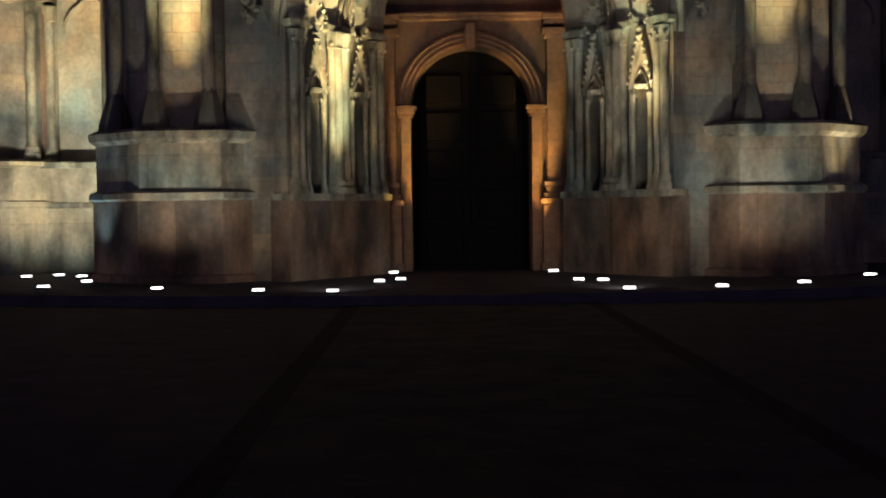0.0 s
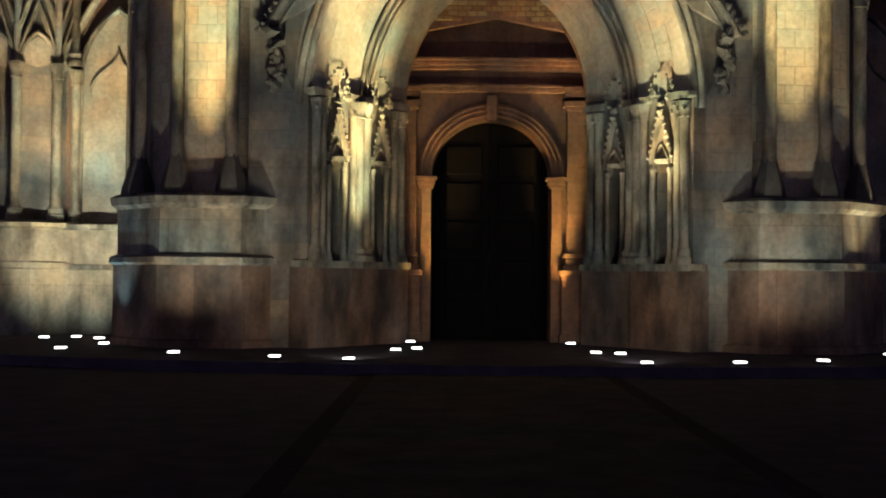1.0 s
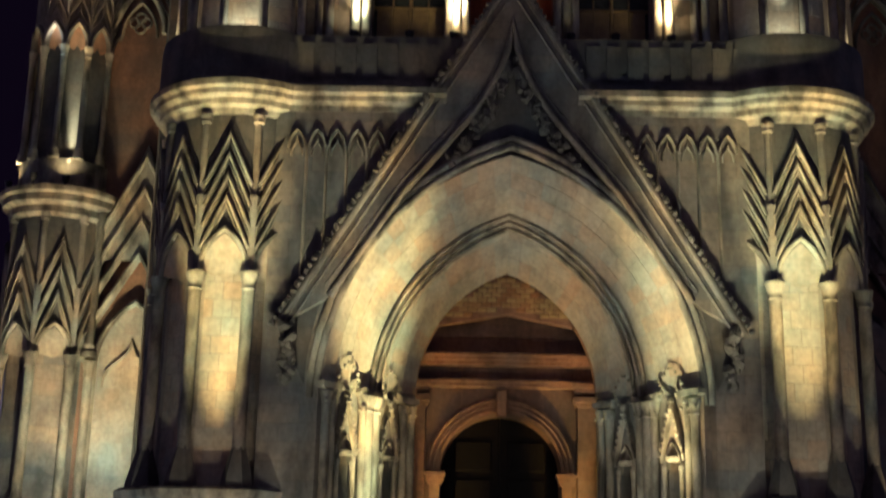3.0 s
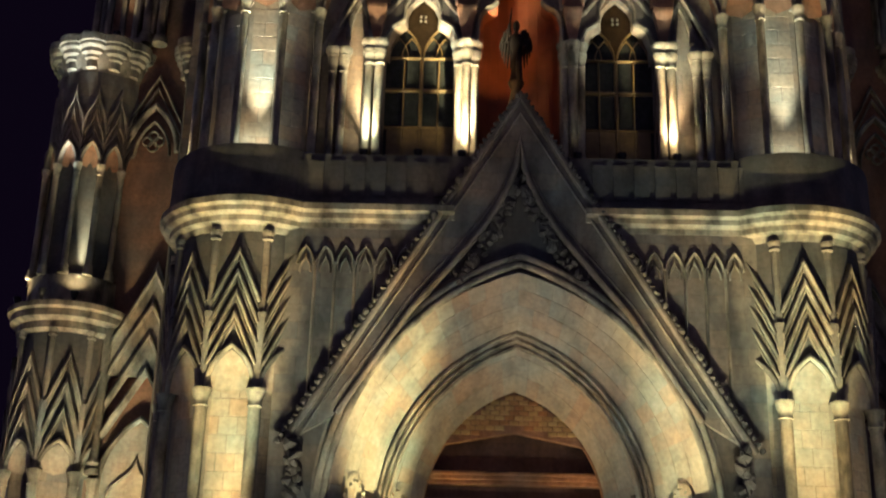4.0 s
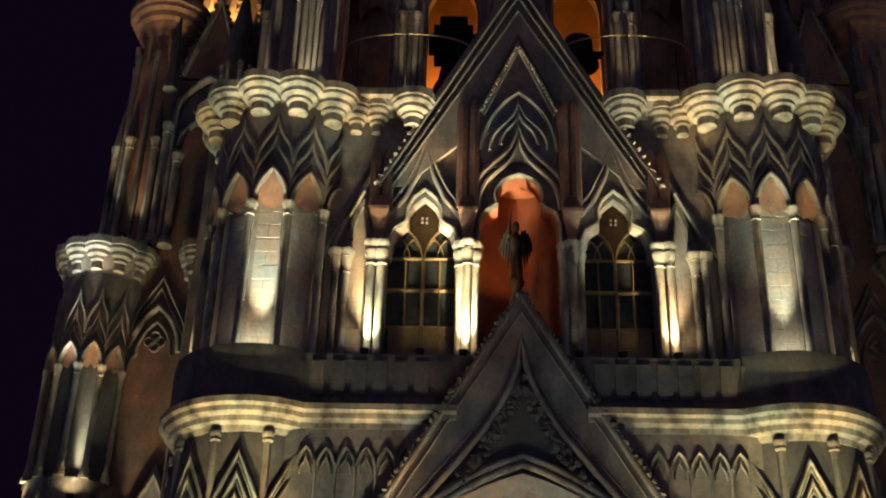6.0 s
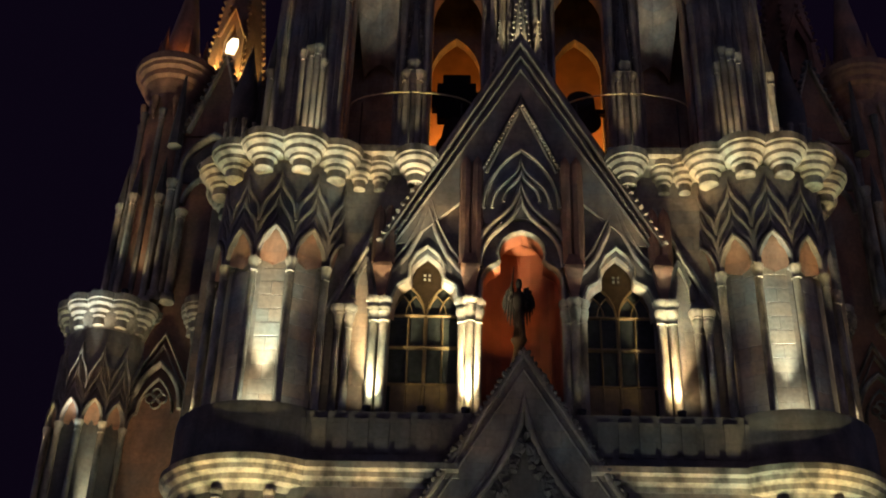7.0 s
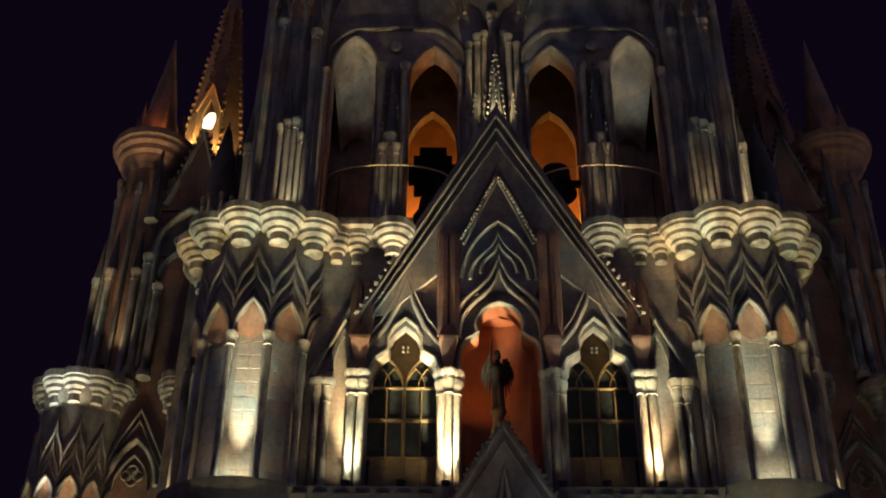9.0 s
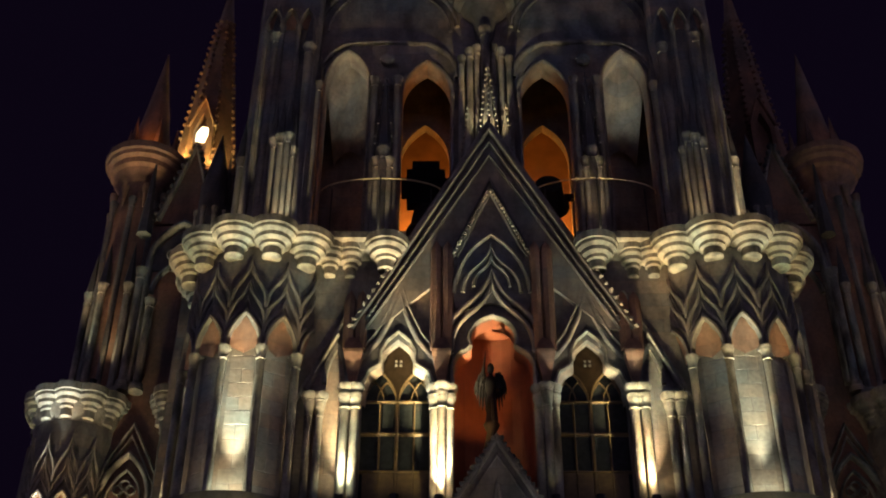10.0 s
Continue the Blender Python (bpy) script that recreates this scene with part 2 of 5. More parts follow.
def slab(bm, wall, outline, d0, d1):
    """A plate with the outline (u, v), between depths d0 and d1 of a wall."""
    a = [bm.verts.new(wall.at(u, v, d0)) for u, v in outline]
    b = [bm.verts.new(wall.at(u, v, d1)) for u, v in outline]
    n = len(outline)
    bm.faces.new(a[::-1])
    bm.faces.new(b)
    for i in range(n):
        bm.faces.new((a[i], a[(i + 1) % n], b[(i + 1) % n], b[i]))


def between(bm, wall, outer, inner, d0, d1):
    """A plate between two open lines of equal length (an arch ring), thick from d0 to d1."""
    ao, bo, ai, bi = [[bm.verts.new(wall.at(u, v, d)) for u, v in line] for line, d in ((outer, d0), (outer, d1), (inner, d0), (inner, d1))]
    for i in range(len(outer) - 1):
        bm.faces.new((bo[i], bo[i + 1], bi[i + 1], bi[i]))
        bm.faces.new((ao[i], ai[i], ai[i + 1], ao[i + 1]))
        bm.faces.new((ai[i], bi[i], bi[i + 1], ai[i + 1]))
        bm.faces.new((ao[i], ao[i + 1], bo[i + 1], bo[i]))
    for k in (0, -1):
        bm.faces.new((ao[k], bo[k], bi[k], ai[k]))


def pointed(half, spring, apex, n=10, u0=0.0, lean=1.0):
    """A pointed arch from the left springing over the apex to the right, as (u, v)."""
    h = apex - spring
    out = []
    r = (half * half + h * h) / (2 * half)
    for i in range(n + 1):
        a = math.asin(min(1, h / r)) * i / n if h < r else math.pi / 2 * i / n
        x, z = -half + r - r * math.cos(a), r * math.sin(a)
        if h >= r:
            x, z = -half * math.cos(a), h * math.sin(a)
        out.append((x, z))
    left = [(u0 + x * 1.0, spring + z) for x, z in out]
    left[-1] = (u0, apex)
    return left + [(2 * u0 - u, v) for u, v in left[-2::-1]]


def ogee(half, spring, apex, n=8, u0=0.0):
    """An arch that swells out below and sweeps up hollow to a tip."""
    h = apex - spring
    left = [(u0 - half * a, spring + h * b) for a, b in ((1, 0), (0.99, 0.14), (0.93, 0.28), (0.80, 0.41), (0.60, 0.52), (0.40, 0.61), (0.22, 0.71), (0.09, 0.84), (0, 1))]
    return left + [(2 * u0 - u, v) for u, v in left[-2::-1]]


def peak(half, low, high, u0=0.0):
    """A chevron with hollow flanks that sweeps up to a point."""
    d = high - low
    left = [(u0 - half, low), (u0 - half * 0.72, low + d * 0.12), (u0 - half * 0.45, low + d * 0.32), (u0 - half * 0.2, low + d * 0.62), (u0, high)]
    return left + [(2 * u0 - u, v) for u, v in left[-2::-1]]


def chevron(half, low, high, u0=0.0):
    return [(u0 - half, low), (u0, high), (u0 + half, low)]


def shaft(bm, at, z0, z1, r, n=10):
    """A slender column with a moulded base and a leafy capital."""
    h = z1 - z0
    b, c = min(0.45, h * 0.1), min(0.42, h * 0.1)
    prof = [(r * 1.75, 0), (r * 1.75, b * 0.35), (r * 1.35, b * 0.5), (r * 1.5, b * 0.75), (r, b), (r, h - c), (r * 1.2, h - c * 0.95), (r * 1.02, h - c * 0.8),
            (r * 1.15, h - c * 0.5), (r * 1.4, h - c * 0.3), (r * 1.25, h - c * 0.28), (r * 1.5, h - c * 0.15), (r * 1.5, h)]
    lathe(bm, prof, (at[0], at[1], z0), n)


def spire(bm, x, y, z0, z1, r, n=8):
    lathe(bm, [(r, 0), (0.0005, z1 - z0)], (x, y, z0), n)


def knobs(name, spots, material, parent, label=""):
    """Small carved knobs, each an object on one shared mesh. spots: (place, size)."""
    bm = bmesh.new()
    bmesh.ops.create_icosphere(bm, subdivisions=1, radius=1.0)
    for v in bm.verts:
        v.co *= 1 + 0.28 * math.sin(7 * v.co.x + 3 * v.co.z)
    me = bpy.data.meshes.new(name)
    bm.to_mesh(me)
    bm.free()
    me.materials.append(material)
    for place, size in spots:
        ob = new(name, me)
        k = [size * (0.75 + 0.5 * abs(math.sin(place[0] * 13 + place[2] * 29 + e))) for e in (0, 1.3, 2.6)]
        ob.matrix_basis = Matrix.LocRotScale(place, Euler((place[2] * 3, place[0] * 5, place[2] * 7)), k)
        ob.parent = parent
        if label:
            ob["label"] = label


def piece(name, make, material, parent, smooth=True, label=""):
    """One part from one call that fills a bmesh."""
    bm = bmesh.new()
    make(bm)
    return part(name, bm, material, parent, label, smooth)


def blocks(name, wall, u0, u1, v0, v1, row, width, material, parent, depth=0.03, gap=0.008, keep=None):
    """Coursed ashlar laid on a wall, every block an object of its own; blocks of a size share a mesh when the wall is flat."""
    rows = max(1, round((v1 - v0) / row))
    h = (v1 - v0) / rows
    for i in range(rows):
        n = max(1, round((u1 - u0) / width))
        cuts = [u0 + (u1 - u0) * k / n for k in range(n + 1)]
        if i % 2 and n >= 1:
            cuts = [u0] + [c + (u1 - u0) / n / 2 for c in cuts[:-1]] + [u1]
        for a, b in zip(cuts, cuts[1:]):
            if b - a < 0.08 or (keep and not keep((a + b) / 2, v0 + h * (i + 0.5))):
                continue
            d = depth * random.uniform(0.6, 1.4)
            bm = bmesh.new()
            za, zb = v0 + i * h + gap / 2, v0 + (i + 1) * h - gap / 2
            back = [bm.verts.new(wall.at(u, v, -0.01)) for u, v in ((a + gap / 2, za), (b - gap / 2, za), (b - gap / 2, zb), (a + gap / 2, zb))]
            e = 0.012
            front = [bm.verts.new(wall.at(u, v, d)) for u, v in ((a + gap / 2 + e, za + e), (b - gap / 2 - e, za + e), (b - gap / 2 - e, zb - e), (a + gap / 2 + e, zb - e))]
            bm.faces.new(front)
            for k in range(4):
                bm.faces.new((back[k], back[(k + 1) % 4], front[(k + 1) % 4], front[k]))
            part(name, bm, material, parent, smooth=False)


def along(line, n):
    """n + 1 points at even steps along a line of (u, v)."""
    pts = [Vector(p) for p in line]
    d = [0.0]
    for a, b in zip(pts, pts[1:]):
        d.append(d[-1] + (b - a).length)
    out, k = [], 0
    for i in range(n + 1):
        s = d[-1] * i / n
        while k < len(pts) - 2 and d[k + 1] < s:
            k += 1
        f = (s - d[k]) / max(1e-6, d[k + 1] - d[k])
        out.append(pts[k].lerp(pts[k + 1], min(1, max(0, f))))
    return out


def voussoirs(line_a, ya, line_b, yb, n, rows, material, parent):
    """Wedge-shaped blocks on the splay between two arch lines, each an object of its own, a little uneven."""
    a, b = along(line_a, n), along(line_b, n)

    def at(i, j):
        f = j / rows
        u = a[i].lerp(b[i], f)
        return Vector((u.x, ya + (yb - ya) * f, u.y))
    for i in range(n):
        for j in range(rows):
            c = [at(i, j), at(i + 1, j), at(i + 1, j + 1), at(i, j + 1)]
            mid = sum(c, Vector()) / 4
            nrm = (c[2] - c[0]).cross(c[3] - c[1]).normalized()
            if nrm.dot(Vector((0, -0.6, 6.5)) - mid) < 0:
                nrm = -nrm
            lift = nrm * (0.006 + random.uniform(-0.002, 0.005))
            bm = bmesh.new()
            base = [bm.verts.new(mid + (p - mid) * 0.998 - nrm * 0.01) for p in c]
            top = [bm.verts.new(mid + (p - mid) * 0.980 + lift) for p in c]
            bm.faces.new(top)
            for k in range(4):
                bm.faces.new((base[k], base[(k + 1) % 4], top[(k + 1) % 4], top[k]))
            part("voussoir", bm, material, parent, smooth=False)


# ---------- ground ----------
bm = bmesh.new()
block(bm, -600, 600, -600, 600, -0.6, 0.0)
structure("ground", bm, M_GROUND, "dark worn stone paving of the square at night", "ground")

bm = bmesh.new()
block(bm, -2.4, 1.7, -60, -5.0, -0.1, 0.03)
structure("walkway", bm, M_PATH, "slightly raised stone walkway leading to the door", "walkway")
for x in (-2.55, 1.85):
    bm = bmesh.new()
    block(bm, x - 0.14, x + 0.14, -60, -5.0, -0.1, 0.02)
    structure("trim", bm, M_BORDER, "dark stone border of the walkway", "border")

bm = bmesh.new()
rim = [(-26, 8.0)] + [(x, -5.5 + 0.018 * x * x) for x in [i * 1.3 - 26 for i in range(41)]] + [(26, 8.0)]
top = [bm.verts.new((x, y, 0.2)) for x, y in rim]
low = [bm.verts.new((x, y, -0.05)) for x, y in rim]
bm.faces.new(top)
for i in range(len(rim)):
    j = (i + 1) % len(rim)
    bm.faces.new((low[i], low[j], top[j], top[i]))
structure("pavement", bm, M_GROUND, "low curved stone step before the church", "step")


# ---------- lower tower wall and portal ----------
GW = 5.25
P_OUT = pointed(4.2, 5.9, 11.35, 14)
P_MID = pointed(3.15, 6.0, 10.2, 14)
P_IN = pointed(2.2, 6.1, 9.15, 14)
W0 = Flat(-0.28)

bm = bmesh.new()
slab(bm, W0, [(-5.6, 0.2), (-4.25, 0.2)] + P_OUT + [(4.25, 0.2), (5.6, 0.2), (5.6, 13.0), (-5.6, 13.0)], -0.35, 0.0)
structure("wall_front", bm, M_WALL, "weathered grey-pink ashlar front wall of the tower", "wall")

bm = bmesh.new()
for x0, x1, y0, y1 in ((-9.0, 9.0, 6.0, 6.4), (-9.0, -8.6, 2.4, 6.0), (8.6, 9.0, 2.4, 6.0)):
    block(bm, x0, x1, y0, y1, 0.2, 22.5)
structure("wall_core", bm, M_WALL, "plain ashlar core of the tower behind", "wall")


def loft(bm, a, ya, b, yb):
    va = [bm.verts.new((u, ya, v)) for u, v in a]
    vb = [bm.verts.new((u, yb, v)) for u, v in b]
    for i in range(len(a) - 1):
        bm.faces.new((va[i], va[i + 1], vb[i + 1], vb[i]))


portal = thing("portal", "deep pointed church portal of pale stone with splayed arch", "portal")
FRONT = -0.42
bm = bmesh.new()
loft(bm, P_OUT, FRONT, P_MID, 1.0)
part("outer_splay", bm, M_SOFFIT, portal, "pale ashlar splay of the arch")
bm = bmesh.new()
loft(bm, P_MID, 1.0, P_IN, 2.3)
part("inner_splay", bm, M_SOFFIT, portal, "pale ashlar splay of the arch")
bm = bmesh.new()
for half, apex, y, w in ((3.2, 10.28, 0.90, 0.10), (3.09, 10.14, 1.05, 0.09), (2.99, 10.02, 1.18, 0.08)):
    sweep(bm, Flat(y), pointed(half, 5.7, apex, 16), w, 0.06, back=0.1)
part("arch_rib", bm, M_TRIM, portal, "moulded stone rib round the arch")
bm = bmesh.new()
for half, apex, d in ((4.30, 11.56, 0.07), (4.46, 11.76, 0.03)):
    sweep(bm, Flat(FRONT), pointed(half, 5.6, apex, 16), 0.15, d)
part("hood_mould", bm, M_TRIM, portal)

voussoirs(P_OUT, FRONT, P_MID, 1.0, 34, 4, M_VOUSSOIR, portal)
voussoirs(P_MID, 1.0, P_IN, 2.3, 28, 3, M_VOUSSOIR, portal)

# gable plate over the arch
bm = bmesh.new()
n = 14
line = pointed(4.6, 5.9, 11.9, n)
edge = [(-GW + GW * i / n, 7.2 + 8.75 * i / n) for i in range(n)] + [(0, 15.95)] + [(GW * i / n, 15.95 - 8.75 * i / n) for i in range(1, n + 1)]
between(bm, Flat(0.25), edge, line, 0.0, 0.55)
# dark colour stands in for the shade of a deeper recess
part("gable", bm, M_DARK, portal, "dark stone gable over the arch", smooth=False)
for off, w, d in ((0.0, 0.16, 0.12), (0.26, 0.07, 0.05)):
    piece("gable_mould", lambda bm: sweep(bm, Flat(-0.42), chevron(GW - off * 0.95, 7.2 + off * 0.1, 15.95 - off * 1.75), w, d), M_WALL, portal, label="weathered moulding along the gable")
SWEEP = [(-4.1, 7.9), (-3.5, 8.84), (-2.53, 10.37), (-1.53, 11.6), (-0.9, 12.4), (-0.53, 13.0), (-0.25, 13.6), (-0.1, 14.05), (0.0, 14.7)]
SWEEP = SWEEP + [(-u, v) for u, v in SWEEP[-2::-1]]
rim8 = [(-GW + GW * i / 8, 7.2 + 8.75 * i / 8) for i in range(8)] + [(0, 15.95)] + [(GW * i / 8, 15.95 - 8.75 * i / 8) for i in range(1, 9)]
piece("gable_face", lambda bm: between(bm, Flat(-0.20), rim8, SWEEP, 0.0, 0.23), M_WALL, portal, label="smooth weathered gable face")
for k, w, d in ((0.0, 0.16, 0.11), (0.24, 0.06, 0.04)):
    piece("ogee_mould", lambda bm: sweep(bm, Flat(-0.42), [(u * (1 + k * 0.12), v + k) for u, v in SWEEP], w, d), M_WALL, portal, label="ogee moulding under the gable")

spots, leaves, corbels = [], [], []
for s in (-1, 1):
    for i in range(58):
        f = i / 58
        spots.append(((s * (GW + 0.13) * (1 - f), -0.46 - random.uniform(0, 0.08), 7.25 + 8.8 * f), random.uniform(0.06, 0.095)))
    for i in range(26):
        f = 3.0 + i / 26 * 4.0
        (u1, v1), (u2, v2) = SWEEP[int(f)], SWEEP[int(f) + 1]
        u, v = u1 + (u2 - u1) * (f % 1), v1 + (v2 - v1) * (f % 1)
        for e in (0.25, 0.5):
            leaves.append(((-s * u * 0.93 + random.uniform(-0.08, 0.08), -0.38, v - e + random.uniform(-0.08, 0.08)), random.uniform(0.07, 0.14)))
    for i in range(16):
        corbels.append(((s * (5.0 + random.uniform(-0.14, 0.12)), -0.33 - random.uniform(0, 0.2), 6.0 + i * 0.085), random.uniform(0.09, 0.16)))
knobs("crocket", spots, M_DARK, portal)
knobs("leaf", leaves + corbels, M_DARK, portal)


def jamb(s):
    """Splayed side of the portal: plinth, wall, niches with canopies, columns."""
    def on(f, d=0.0):
        # point along the splay, f 0 outside, 1 inside; d out of it
        nx, ny = -2.8, -2.0
        k = d / math.hypot(nx, ny)
        return s * (4.2 - 2.0 * f + nx * k), FRONT + 2.8 * f + ny * k

    class Splay:
        def at(self, u, v, d=0.0):
            x, y = on(u / 3.44, d)
            return Vector((x, y, v))
    w = Splay()
    bm = bmesh.new()
    slab(bm, w, [(-0.15, 0.2), (3.44, 0.2), (3.44, 2.0), (-0.15, 2.0)], -0.5, 0.12)
    part("plinth", bm, M_BASE, portal, "stained stone plinth", smooth=False)
    bm = bmesh.new()
    slab(bm, w, [(-0.15, 1.98), (3.44, 1.98), (3.44, 2.14), (-0.15, 2.14)], -0.4, 0.2)
    part("plinth_cap", bm, M_TRIM, portal, smooth=False)
    bm = bmesh.new()
    slab(bm, w, [(-0.1, 2.1), (0.42, 2.1), (0.42, 4.9), (0.95, 5.45), (1.1, 2.1), (2.0, 2.1), (2.15, 5.45), (2.68, 4.9), (2.68, 2.1), (3.44, 2.1), (3.44, 6.1), (-0.1, 6.1)], -0.42, 0.0)
    part("jamb_wall", bm, M_WALL, portal, smooth=False)
    # dark backing deepens the niche shade by colour
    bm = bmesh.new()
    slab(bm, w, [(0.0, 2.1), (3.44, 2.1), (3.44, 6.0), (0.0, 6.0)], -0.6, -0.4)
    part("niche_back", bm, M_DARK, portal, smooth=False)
    for u, r, z1 in ((0.08, 0.10, 5.75), (0.30, 0.08, 5.75), (1.34, 0.10, 5.80), (1.52, 0.15, 5.80), (1.78, 0.13, 5.80), (0.52, 0.055, 4.3), (1.04, 0.055, 4.3), (2.06, 0.055, 4.3), (2.56, 0.055, 4.3), (2.86, 0.10, 5.75), (3.14, 0.10, 5.75)):
        bm = bmesh.new()
        p = on(u / 3.44, 0.10)
        shaft(bm, (p[0], p[1]), 2.14, z1, r)
        part("colonnette", bm, M_TRIM, portal)
    for u0, u1 in ((-0.08, 0.46), (1.2, 1.96), (2.72, 3.3)):
        bm = bmesh.new()
        slab(bm, w, [(u0, 5.8), (u1, 5.8), (u1 + 0.05, 5.86), (u1 + 0.05, 5.96), (u0 - 0.05, 5.96), (u0 - 0.05, 5.86)], -0.1, 0.20)
        part("capital_slab", bm, M_TRIM, portal, "moulded slab over the capitals", smooth=False)
        knobs("capital_leaf", [(w.at(u0 + (u1 - u0) * (i + 0.5) / 5, 5.55 + 0.14 * (i % 2), 0.19), 0.05) for i in range(5)], M_TRIM, portal)
    for u in (0.78, 2.31):
        knobs("crocket", [(w.at(u + e * 0.36 * (1 - i / 8), 4.55 + 1.2 * i / 8, 0.17), 0.05) for i in range(8) for e in (-1, 1)], M_TRIM, portal)
        bm = bmesh.new()
        slab(bm, w, [(u - 0.30, 4.45), (u + 0.30, 4.45), (u, 5.5)], -0.05, 0.07)
        part("canopy_field", bm, M_WALL, portal, smooth=False)
        bm = bmesh.new()
        sweep(bm, w, chevron(0.36, 4.4, 5.75, u), 0.09, 0.17)
        sweep(bm, w, pointed(0.25, 4.25, 4.85, 5, u), 0.06, 0.14)
        part("niche_canopy", bm, M_TRIM, portal, "carved gothic canopy with crockets", smooth=False)
        bm = bmesh.new()
        p = on(u / 3.44, 0.02)
        lathe(bm, [(0.20, 0), (0.24, 0.08), (0.12, 0.2), (0.07, 0.34)], (p[0], p[1], 4.42), 8)
        part("canopy_boss", bm, M_TRIM, portal)
        # leafy finial that flares over the capitals
        knobs("finial_leaf", [(w.at(u + e * (0.04 + 0.30 * math.sin(f * math.pi)), 5.75 + 0.75 * f, 0.14), 0.062 - 0.025 * f) for f in (0.0, 0.16, 0.32, 0.5, 0.68, 0.86, 1.0) for e in (-1, 1)], M_TRIM, portal)


for s in (-1, 1):
    jamb(s)

# small statue in the niche of the lit jamb
bm = bmesh.new()
lathe(bm, [(0.14, 0), (0.16, 0.2), (0.11, 0.7), (0.15, 1.05), (0.12, 1.2), (0.05, 1.25), (0.09, 1.35), (0.07, 1.48), (0.01, 1.53)], (3.63, 0.65, 2.2), 10)
tagged(mesh_object("statue", bm, M_TRIM, None, "", True), "small pale stone statue standing in the portal niche", "statue")

# brick tympanum below the inner arch
tym = thing("tympanum", "brick lunette under the inner pointed arch", "wall", kind="structure")
bm = bmesh.new()
low = [(u, 7.75 + 0.42 * (1 - abs(u) / 2.2)) for u, v in P_IN]
between(bm, Flat(2.45), P_IN, low, -0.2, 0.0)
part("backing", bm, M_PINK, tym, smooth=False)


def in_lunette(u, v):
    return v > 7.9 + 0.42 * (1 - abs(u) / 2.2) and v < 9.1 - 1.15 * (abs(u) / 1.75) ** 1.5


blocks("brick", Flat(2.44), -1.9, 1.9, 7.7, 9.1, 0.13, 0.24, M_BRICK, tym, 0.02, 0.014, in_lunette)

# ---------- inner door wall ----------
W3 = Flat(3.2)
DX = -0.08
door_wall = thing("door_surround", "pink stone renaissance doorway with pilasters and round arch", "doorway")
ARC = [(DX - 1.5 * math.cos(math.pi * i / 24), 4.3 + 1.5 * math.sin(math.pi * i / 24)) for i in range(25)]
bm = bmesh.new()
slab(bm, W3, [(-3.0, 0.2), (DX - 1.5, 0.2)] + ARC + [(DX + 1.5, 0.2), (3.0, 0.2), (3.0, 10), (-3.0, 10)], -1.1, 0.0)
part("wall", bm, M_RUST, door_wall, smooth=False)
bm = bmesh.new()
big = [(DX + (u - DX) * 1.24, 4.3 + (v - 4.3) * 1.24) for u, v in ARC]
between(bm, W3, big, ARC, 0.0, 0.10)
for k in (1.04, 1.12, 1.20):
    sweep(bm, W3, [(DX + (u - DX) * k, 4.3 + (v - 4.3) * k) for u, v in ARC], 0.07, 0.15)
part("archivolt", bm, M_PINK, door_wall)
bm = bmesh.new()
block(bm, DX - 0.13, DX + 0.13, 2.9, 3.2, 5.7, 6.35, 0.03)
part("keystone", bm, M_PINK, door_wall)
for s in (-1, 1):
    x = DX + s * 2.12
    bm = bmesh.new()
    block(bm, x - 0.25, x + 0.25, 2.95, 3.2, 2.2, 6.0, 0.02)
    part("pilaster", bm, M_PINK, door_wall)
    bm = bmesh.new()
    for z0, z1, e in ((2.0, 2.12, 0.10), (2.12, 2.3, 0.04), (2.3, 2.42, 0.08), (5.95, 6.05, 0.05), (6.05, 6.2, 0.10), (6.3, 6.42, 0.06), (6.42, 6.55, 0.12)):
        block(bm, x - 0.25 - e, x + 0.25 + e, 2.95 - e, 3.2, z0, z1, 0.015)
    part("pilaster_mouldings", bm, M_PINK, door_wall)
    bm = bmesh.new()
    block(bm, x - 0.38, x + 0.38, 2.82, 3.2, 0.35, 1.85, 0.02)
    block(bm, x - 0.43, x + 0.43, 2.77, 3.2, 1.85, 2.0, 0.02)
    block(bm, x - 0.43, x + 0.43, 2.77, 3.2, 0.2, 0.42, 0.02)
    for a, b, c, d in ((-0.27, 0.27, 1.6, 1.66), (-0.27, 0.27, 0.6, 0.66), (-0.27, -0.21, 0.66, 1.6), (0.21, 0.27, 0.66, 1.6)):
        block(bm, x + a, x + b, 2.79, 2.83, c, d)
    part("pedestal", bm, M_PINK, door_wall, "panelled stone pedestal")
    xi = DX + s * 1.62
    bm = bmesh.new()
    block(bm, xi - 0.13, xi + 0.13, 3.05, 3.25, 0.2, 4.1, 0.015)
    for z0, z1, e in ((4.02, 4.1, 0.05), (4.1, 4.22, 0.09), (4.22, 4.32, 0.13)):
        block(bm, xi - 0.13 - e, xi + 0.13 + e, 3.05 - e, 3.3, z0, z1, 0.01)
    part("impost", bm, M_PINK, door_wall)
bm = bmesh.new()
for z0, z1, e in ((6.42, 6.52, 0.06), (6.52, 6.6, 0.12), (6.95, 7.05, 0.14), (7.05, 7.15, 0.24), (7.15, 7.24, 0.32)):
    block(bm, DX - 2.45 - e, DX + 2.45 + e, 3.0 - e, 3.2, z0, z1, 0.015)
part("entablature", bm, M_PINK, door_wall, "moulded stone entablature")

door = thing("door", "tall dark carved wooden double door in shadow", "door")
